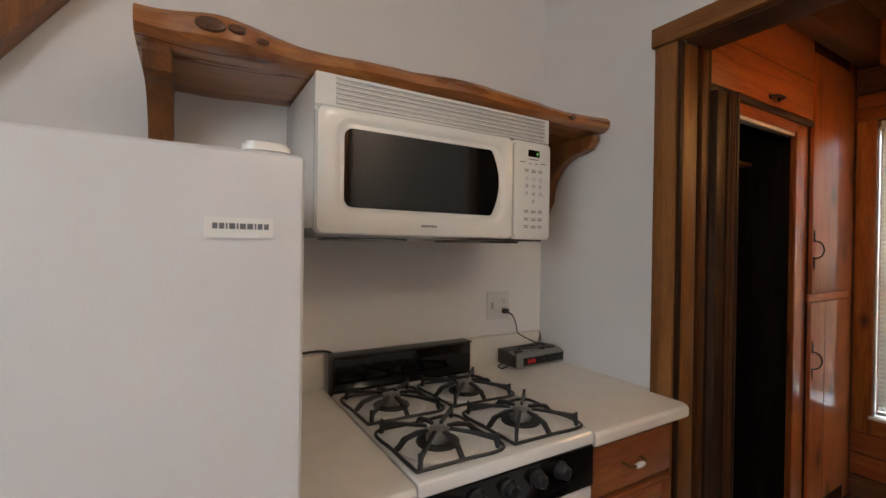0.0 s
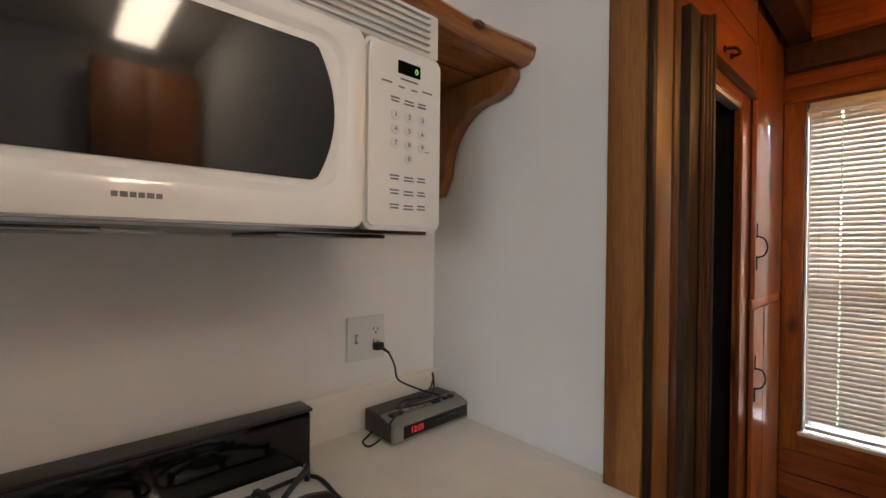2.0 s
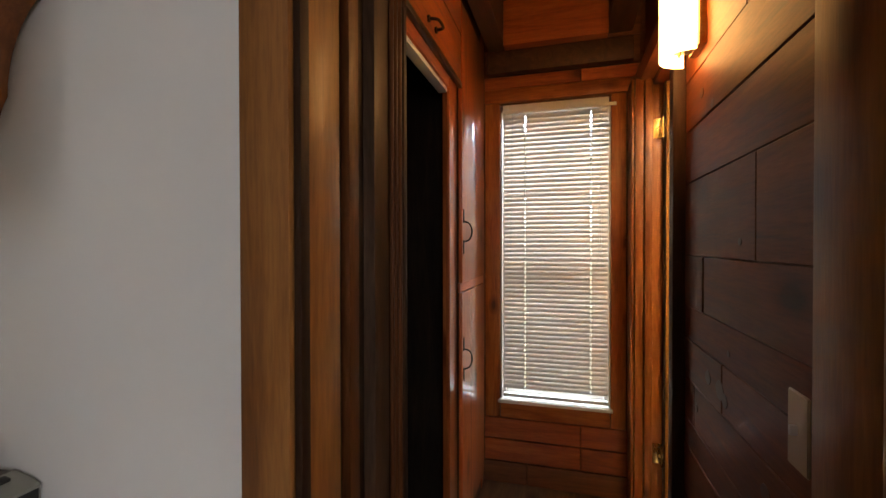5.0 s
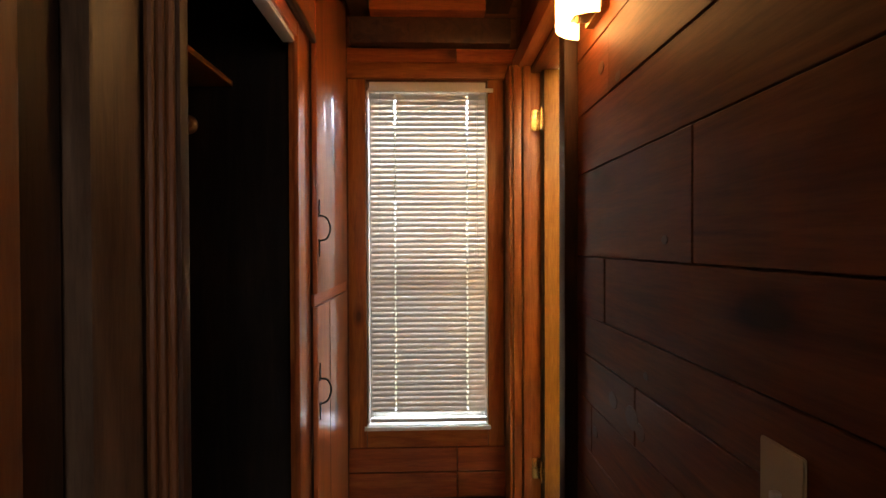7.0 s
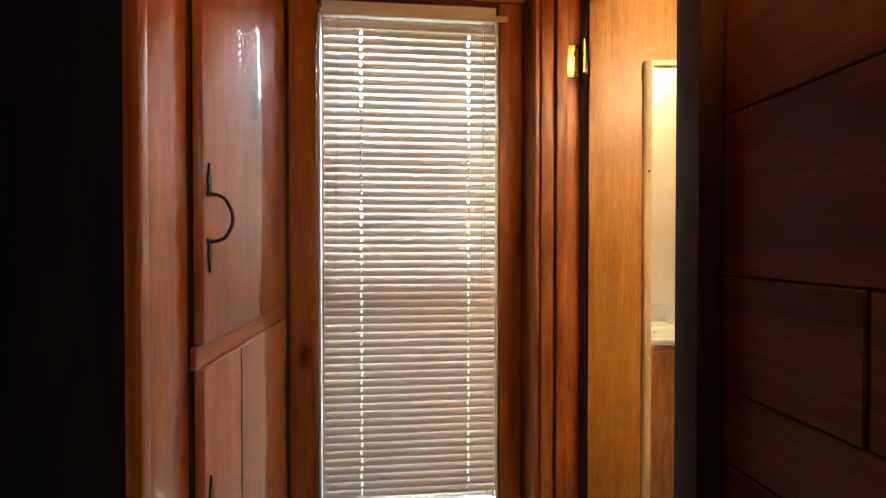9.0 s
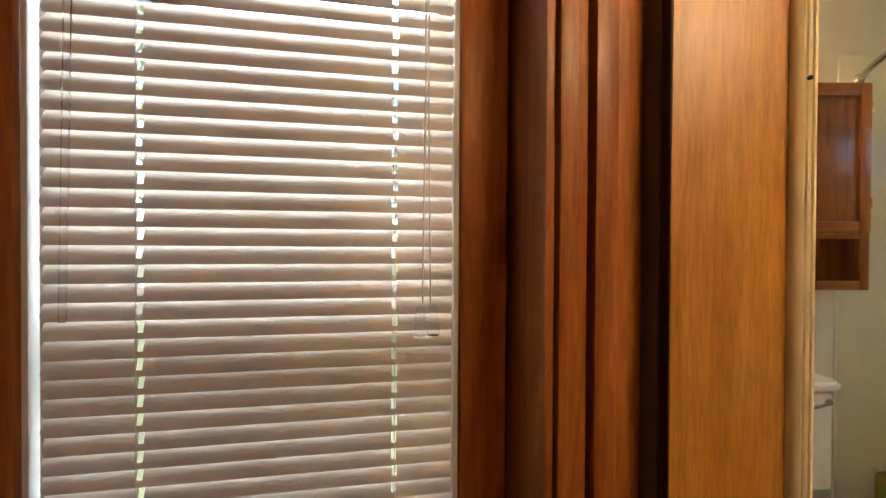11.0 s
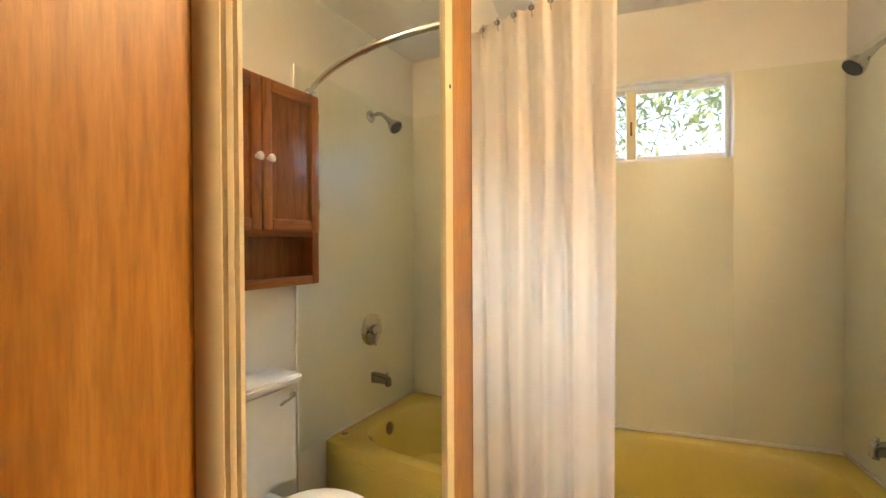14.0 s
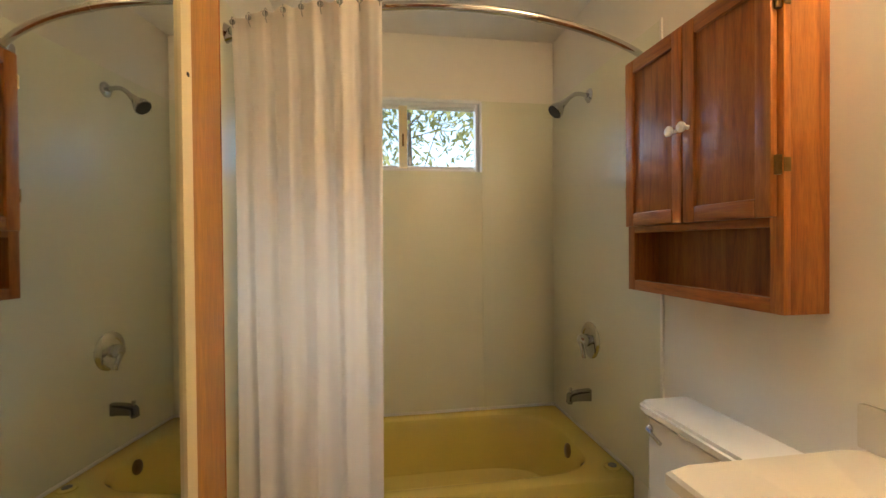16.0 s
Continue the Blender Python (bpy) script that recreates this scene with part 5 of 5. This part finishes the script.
def wall_cabinet():
    y0, y1, xf, z0, z1 = -1.551, -0.944, 2.028, 1.170, 1.985
    c = thing("wall_cabinet", (1.96, -1.26, z0), "oak wall cabinet with two shut doors over an open shelf", "cabinet")
    part("side", box(BX + 0.001, xf - 0.019, y0, y0 + 0.016, z0, z1, 0.002), OAK_Z, c)
    part("side", box(BX + 0.001, xf - 0.019, y1 - 0.016, y1, z0, z1, 0.002), OAK_Z, c)
    part("top", box(BX + 0.001, xf - 0.019, y0 + 0.0165, y1 - 0.0165, z1 - 0.016, z1), OAK_Y, c)
    part("bottom", box(BX + 0.001, xf - 0.019, y0 + 0.0165, y1 - 0.0165, z0 + 0.002, z0 + 0.018), OAK_Y, c)
    part("shelf", box(BX + 0.001, xf - 0.019, y0 + 0.0165, y1 - 0.0165, 1.395, 1.411), OAK_Y, c)
    part("back", box(BX + 0.0102, BX + 0.014, y0 + 0.0168, y1 - 0.0168, z0 + 0.019, z1 - 0.017), OAK_Z, c)
    fx0, fx1 = xf - 0.0185, xf
    for a, b in ((y0, y0 + 0.036), (y1 - 0.036, y1)):
        part("face_stile", box(fx0, fx1, a, b, z0, z1, 0.002), OAK_Z, c)
    for a, b in ((z0, z0 + 0.036), (1.372, 1.408), (z1 - 0.036, z1)):
        part("face_rail", box(fx0, fx1, y0 + 0.0365, y1 - 0.0365, a, b, 0.002), OAK_Y, c)
    ym = (y0 + y1) / 2
    for s, (a, b) in ((1, (y0 + 0.014, ym - 0.002)), (-1, (ym + 0.002, y1 - 0.014))):
        zz0, zz1 = 1.394, z1 - 0.012
        d = part("door", box(fx1 + 0.001, fx1 + 0.009, a + 0.038, b - 0.038, zz0 + 0.04, zz1 - 0.04, 0.001), OAK_Z, c)
        for q in ((a, a + 0.044, zz0, zz1, OAK_Z), (b - 0.044, b, zz0, zz1, OAK_Z), (a + 0.0445, b - 0.0445, zz0, zz0 + 0.046, OAK_Y), (a + 0.0445, b - 0.0445, zz1 - 0.046, zz1, OAK_Y)):
            part("door_frame", box(fx1 + 0.0015, fx1 + 0.020, q[0], q[1], q[2], q[3], 0.005), q[4], d)
        ky = ym - s * 0.026
        part("knob", lathe([(0.007, 0), (0.006, 0.010), (0.015, 0.018), (0.016, 0.026), (0.010, 0.031), (0.001, 0.032)], 20, Matrix.Translation((fx1 + 0.0202, ky, 1.668)) @ Matrix.Rotation(radians(90), 4, "Y")), CERAMIC, d, "white ceramic knob")
    for z in (1.49, 1.865):
        part("hinge", box(fx1 - 0.002, fx1 + 0.014, y1 - 0.013, y1 - 0.004, z, z + 0.045, 0.002), OLD_BRASS, c, "dark brass hinge")
        part("hinge_plate", box(fx0 + 0.001, fx1 + 0.001, y1 - 0.0005, y1 + 0.002, z + 0.006, z + 0.038, 0.001), OLD_BRASS, c)
        part("hinge", box(fx1 - 0.002, fx1 + 0.014, y0 + 0.004, y0 + 0.013, z, z + 0.045, 0.002), BRASS, c, "brass hinge")


def toilet():
    t = thing("toilet", (2.15, -1.18, 0), "white ceramic toilet with the lid down", "toilet")
    y0, y1 = -1.400, -0.95
    ym = (y0 + y1) / 2
    out = rounded(BX + 0.012, 2.075, y0 + 0.012, y1 - 0.012, 0.03)
    part("tank", prism(out, "z", 0.40, 0.790, 0.012), CERAMIC, t)
    lid = []
    for u, w in rounded(BX + 0.006, 2.095, y0, y1, 0.03):
        if u > 2.0:
            u += 0.022 * (1 - ((w - ym) / 0.225) ** 2)
        lid.append((u, w))
    part("tank_lid", prism(lid, "z", 0.791, 0.826, 0.011), CERAMIC, t)
    lv = part("flush_lever", lathe([(0.013, 0), (0.013, 0.006), (0.009, 0.012), (0.001, 0.014)], 16, Matrix.Translation((2.0755, y0 + 0.045, 0.745)) @ Matrix.Rotation(radians(90), 4, "Y")), CHROME, t)
    part("lever_arm", tube([(2.088, y0 + 0.045, 0.745), (2.092, y0 + 0.075, 0.738), (2.092, y0 + 0.115, 0.728)], 0.006, 10), CHROME, lv)

    def oval(hx, hy, z, ox):
        return [(2.39 + ox + hx * math.cos(a), ym + hy * math.sin(a), z) for a in [2 * math.pi * k / 36 for k in range(36)]]
    bm = bmesh.new()
    loops = [[bm.verts.new(p) for p in oval(*q)] for q in ((0.17, 0.12, 0.0, -0.05), (0.165, 0.11, 0.06, -0.05), (0.15, 0.105, 0.16, -0.05), (0.19, 0.145, 0.28, -0.02), (0.235, 0.18, 0.37, 0), (0.24, 0.185, 0.395, 0), (0.19, 0.135, 0.398, 0.0), (0.16, 0.11, 0.30, 0.0), (0.06, 0.05, 0.22, 0))]
    for a, b in zip(loops, loops[1:]):
        for k in range(36):
            bm.faces.new((a[k], a[(k + 1) % 36], b[(k + 1) % 36], b[k]))
    bm.faces.new(loops[0][::-1])
    bm.faces.new(loops[-1])
    part("bowl", bm, CERAMIC, t)
    part("bowl_neck", box(BX + 0.05, 2.25, ym - 0.10, ym + 0.10, 0.20, 0.399, 0.03, 3), CERAMIC, t)
    for nm, z, k, h in (("seat", 0.3995, 1.0, 0.018), ("seat_lid", 0.4185, 0.99, 0.020)):
        part(nm, prism([(2.385 + (0.245 if math.cos(a) > 0 else 0.20) * k * math.cos(a), ym + 0.19 * k * math.copysign(abs(math.sin(a)) ** 0.9, math.sin(a))) for a in [2 * math.pi * i / 40 for i in range(40)]], "z", z, z + h, 0.006), CERAMIC, t)


def vanity():
    zc, xf, y0, y1 = 0.897, 2.385, -0.872, -0.222
    v = thing("vanity_cabinet", (2.13, -0.55, 0), "oak bathroom vanity cabinet", "cabinet")
    part("body", box(BX + 0.002, xf - 0.03, y0 + 0.02, y1 - 0.005, 0.09, zc - 0.0305, 0.003), OAK_Z, v)
    part("toe_kick", box(BX + 0.002, xf - 0.09, y0 + 0.02, y1 - 0.005, 0.0, 0.089), DARK_X, v)
    for a, b in ((y0 + 0.04, -0.555), (-0.545, y1 - 0.02)):
        d = part("door", box(xf - 0.0295, xf - 0.012, a, b, 0.12, zc - 0.06, 0.005), OAK_Z, v)
        part("knob", lathe([(0.006, 0), (0.006, 0.01), (0.014, 0.018), (0.001, 0.026)], 16, Matrix.Translation((xf - 0.0118, -0.55 + (-0.03 if a < -0.6 else 0.03), 0.68)) @ Matrix.Rotation(radians(90), 4, "Y")), CERAMIC, d)
    s = thing("washbasin", (2.14, -0.55, zc - 0.03), "cream moulded sink top with backsplash", "sink")
    bm = bmesh.new()
    n = 48
    cx, cy = 2.17, -0.50

    def ring(f, z):
        return [bm.verts.new((*f(2 * math.pi * k / n), z)) for k in range(n)]

    def rect(a, m=0.0):
        c, q = math.cos(a), math.sin(a)
        k = 1 / max(abs(c) / (0.24 - m), abs(q) / (0.325 - m))
        x, y = 2.146 + c * k, -0.547 + q * k
        return min(max(x, BX + 0.002), xf), min(max(y, y0), y1)

    def ell(hx, hy):
        return lambda a: (cx + hx * math.cos(a), cy + hy * math.sin(a))
    loops = [ring(rect, zc - 0.03), ring(rect, zc - 0.008), ring(lambda a: rect(a, 0.006), zc), ring(ell(0.165, 0.225), zc), ring(ell(0.158, 0.215), zc - 0.006), ring(ell(0.14, 0.19), zc - 0.05), ring(ell(0.09, 0.12), zc - 0.11), ring(ell(0.02, 0.02), zc - 0.12)]
    for a, b in zip(loops, loops[1:]):
        for k in range(n):
            bm.faces.new((a[k], a[(k + 1) % n], b[(k + 1) % n], b[k]))
    bm.faces.new(loops[0][::-1])
    bm.faces.new(loops[-1])
    part("basin_top", bm, SINK, s)
    part("backsplash", box(BX + 0.002, BX + 0.022, y0, y1, zc + 0.0005, zc + 0.095, 0.006), SINK, s)
    f = thing("vanity_faucet", (1.98, -0.50, zc), "chrome vanity faucet with two knobs", "faucet")
    part("base", box(1.955, 2.005, -0.60, -0.40, zc + 0.001, zc + 0.018, 0.008), CHROME, f)
    part("spout", tube(spline([(1.98, -0.50, zc + 0.018), (1.985, -0.50, zc + 0.06), (2.03, -0.50, zc + 0.085), (2.09, -0.50, zc + 0.07)], 6), 0.010, 12), CHROME, f)
    for y in (-0.585, -0.415):
        part("knob", lathe([(0.012, 0), (0.014, 0.012), (0.020, 0.020), (0.018, 0.040), (0.001, 0.044)], 16, Matrix.Translation((1.98, y, zc + 0.018))), CHROME, f)


def paper_holder():
    p = thing("paper_holder", (2.2, -0.885, 0.62), "chrome toilet paper holder with a white roll", "paper holder")
    part("mount", box(2.10, 2.13, -0.8735, -0.853, 0.60, 0.64, 0.004), CHROME, p)
    part("roller", rod((2.115, -0.874, 0.62), (2.115, -0.99, 0.62), 0.008, 12), CHROME, p)
    part("end_cap", lathe([(0.022, 0), (0.022, 0.008), (0.010, 0.014), (0.001, 0.015)], 18, Matrix.Translation((2.115, -0.99, 0.62)) @ Matrix.Rotation(radians(90), 4, "X")), CHROME, p)
    part("paper_roll", rod((2.115, -0.882, 0.62), (2.115, -0.984, 0.62), 0.052, 28), PAPER, p, "white paper roll")


# the bathroom's warm source is out of view; this bar lamp is assumed
def assumed_vanity_light():
    f = thing("assumed_vanity_light", (BX, -0.52, 2.35), "lit opal bar lamp assumed over the vanity, out of view", "wall lamp")
    part("backplate", box(BX + 0.001, BX + 0.018, -0.80, -0.24, 2.30, 2.40, 0.004), CHROME, f)
    part("shade", rod((BX + 0.065, -0.79, 2.35), (BX + 0.065, -0.25, 2.35), 0.046, 20, bevel=0.010), BATH_GLOW, f, "glowing opal tube shade")
    for y in (-0.77, -0.27):
        part("bracket", box(BX + 0.0185, BX + 0.03, y - 0.015, y + 0.015, 2.335, 2.365, 0.002), CHROME, f)


SINK = plain("cream_cultured_marble", (0.74, 0.68, 0.56), 0.14, vary=0.04, scale=3, coat=0.4)
PAPER = plain("white_paper", (0.8, 0.79, 0.76), 0.9, vary=0.02)
surround()
bathtub()
shower_fittings()
shower_rod_and_curtain()
wall_cabinet()
toilet()
vanity()
paper_holder()
assumed_vanity_light()

# ==== outside ====


def tree(x, y, h, seed, label):
    rng = random.Random(seed)
    t = thing("tree", (x, y, -0.45), label, "tree", "garden trees")
    bm = rod((x, y, -0.45), (x + 0.1, y, h * 0.55), 0.16, 10, r2=0.07)
    ends = []
    for k in range(9):
        a, z = rng.uniform(0, 6.28), h * rng.uniform(0.25, 0.6)
        e = Vector((x + math.cos(a) * h * 0.28, y + math.sin(a) * h * 0.28, z + h * rng.uniform(0.1, 0.35)))
        rod((x + 0.05, y, z), e, 0.016, 7, bm, 0.005)
        ends.append(e)
    part("trunk", bm, BARK, t)
    bm = bmesh.new()
    for k in range(5200):
        c = rng.choice(ends) + Vector((rng.gauss(0, 0.11 * h), rng.gauss(0, 0.11 * h), rng.gauss(0, 0.09 * h)))
        s = rng.uniform(0.09, 0.19)
        a = Vector((rng.gauss(0, 1), rng.gauss(0, 1), rng.gauss(0, 1))).normalized()
        b = a.cross(Vector((rng.gauss(0, 1), rng.gauss(0, 1), 1))).normalized()
        bm.faces.new([bm.verts.new(c + a * s * u + b * s * 0.5 * w) for u, w in ((-1, 0), (0, -0.6), (1, 0), (0, 0.6))])
    part("crown", bm, LEAF, t, smooth=False)


tree(2.0, -11.0, 8.5, 3, "leafy garden tree seen through the bathroom window")
tree(5.6, -15.0, 10.5, 5, "tall leafy garden tree behind the cabin")
tree(10.5, 0.9, 5.6, 8, "leafy garden tree outside the hall window")

# ==== boards of the hall walls ====


def boards():
    south = bpy.data.objects["wall_hall_south"]
    rows = [0.0, 0.16, 0.33, 0.50, 0.67, 0.755, 0.89, 1.02, 1.128, 1.293, 1.528, 1.697, 1.86, 2.03, 2.20, 2.37, 2.60]
    cuts = {1.128: 2.41, 1.293: 2.047, 1.528: 2.9, 1.697: 2.385, 0.89: 2.25, 0.755: 2.50, 0.50: 2.05, 1.86: 2.1, 1.02: 2.9}
    for z0, z1 in zip(rows, rows[1:]):
        stops = [1.606, *[c for c in (cuts.get(z0, 9),) if c < 2.60], 2.611 if z1 <= 2.2 else 3.405]
        for a, b in zip(stops, stops[1:]):
            jit = 0.0012 * math.sin(a * 37 + z0 * 51)
            o = new("plank", finish(box(a + 0.0012, b - 0.0012, HY - 0.0155, HY + jit, z0 + 0.0010, z1 - 0.0010, 0.0020, 1), "plank", PLANK_X))
            o.parent = south
    for x, z, r in ((2.358, 0.955, 0.020), (2.262, 0.950, 0.026), (2.225, 0.935, 0.018), (2.43, 1.775, 0.016), (2.33, 1.715, 0.013), (2.13, 1.335, 0.009), (2.20, 1.06, 0.008), (1.99, 0.83, 0.020), (2.47, 0.83, 0.014), (2.15, 1.92, 0.015)):
        o = new("knot", finish(lathe([(r, -0.001), (r * 0.96, 0.0003), (r * 0.5, 0.0006), (0.001, 0.0004)], 16, pose(x, HY + 0.0012, z, -90, 0, 0) @ Matrix.Diagonal((1.15, 1, 1, 1))), "knot", DARK_X))
        o.parent = south
    east = bpy.data.objects["wall_hall_east"]
    for z0, z1, m in ((0.0, 0.12, PLANK_Y), (0.123, 0.245, RED_Y), (0.248, 0.366, RED_Y), (2.186, 2.256, RED_Y), (2.26, 2.40, PLANK_Y), (2.40, 2.60, PLANK_Y)):
        for a, b in (((-0.07, 0.50), (0.503, 0.735)) if m is PLANK_Y else ((-0.07, 0.22), (0.223, 0.735))):
            o = new("plank", finish(box(3.392, 3.4095, a, b, z0 + 0.0015, z1 - 0.0015, 0.003, 1), "plank", m))
            o.parent = east


boards()
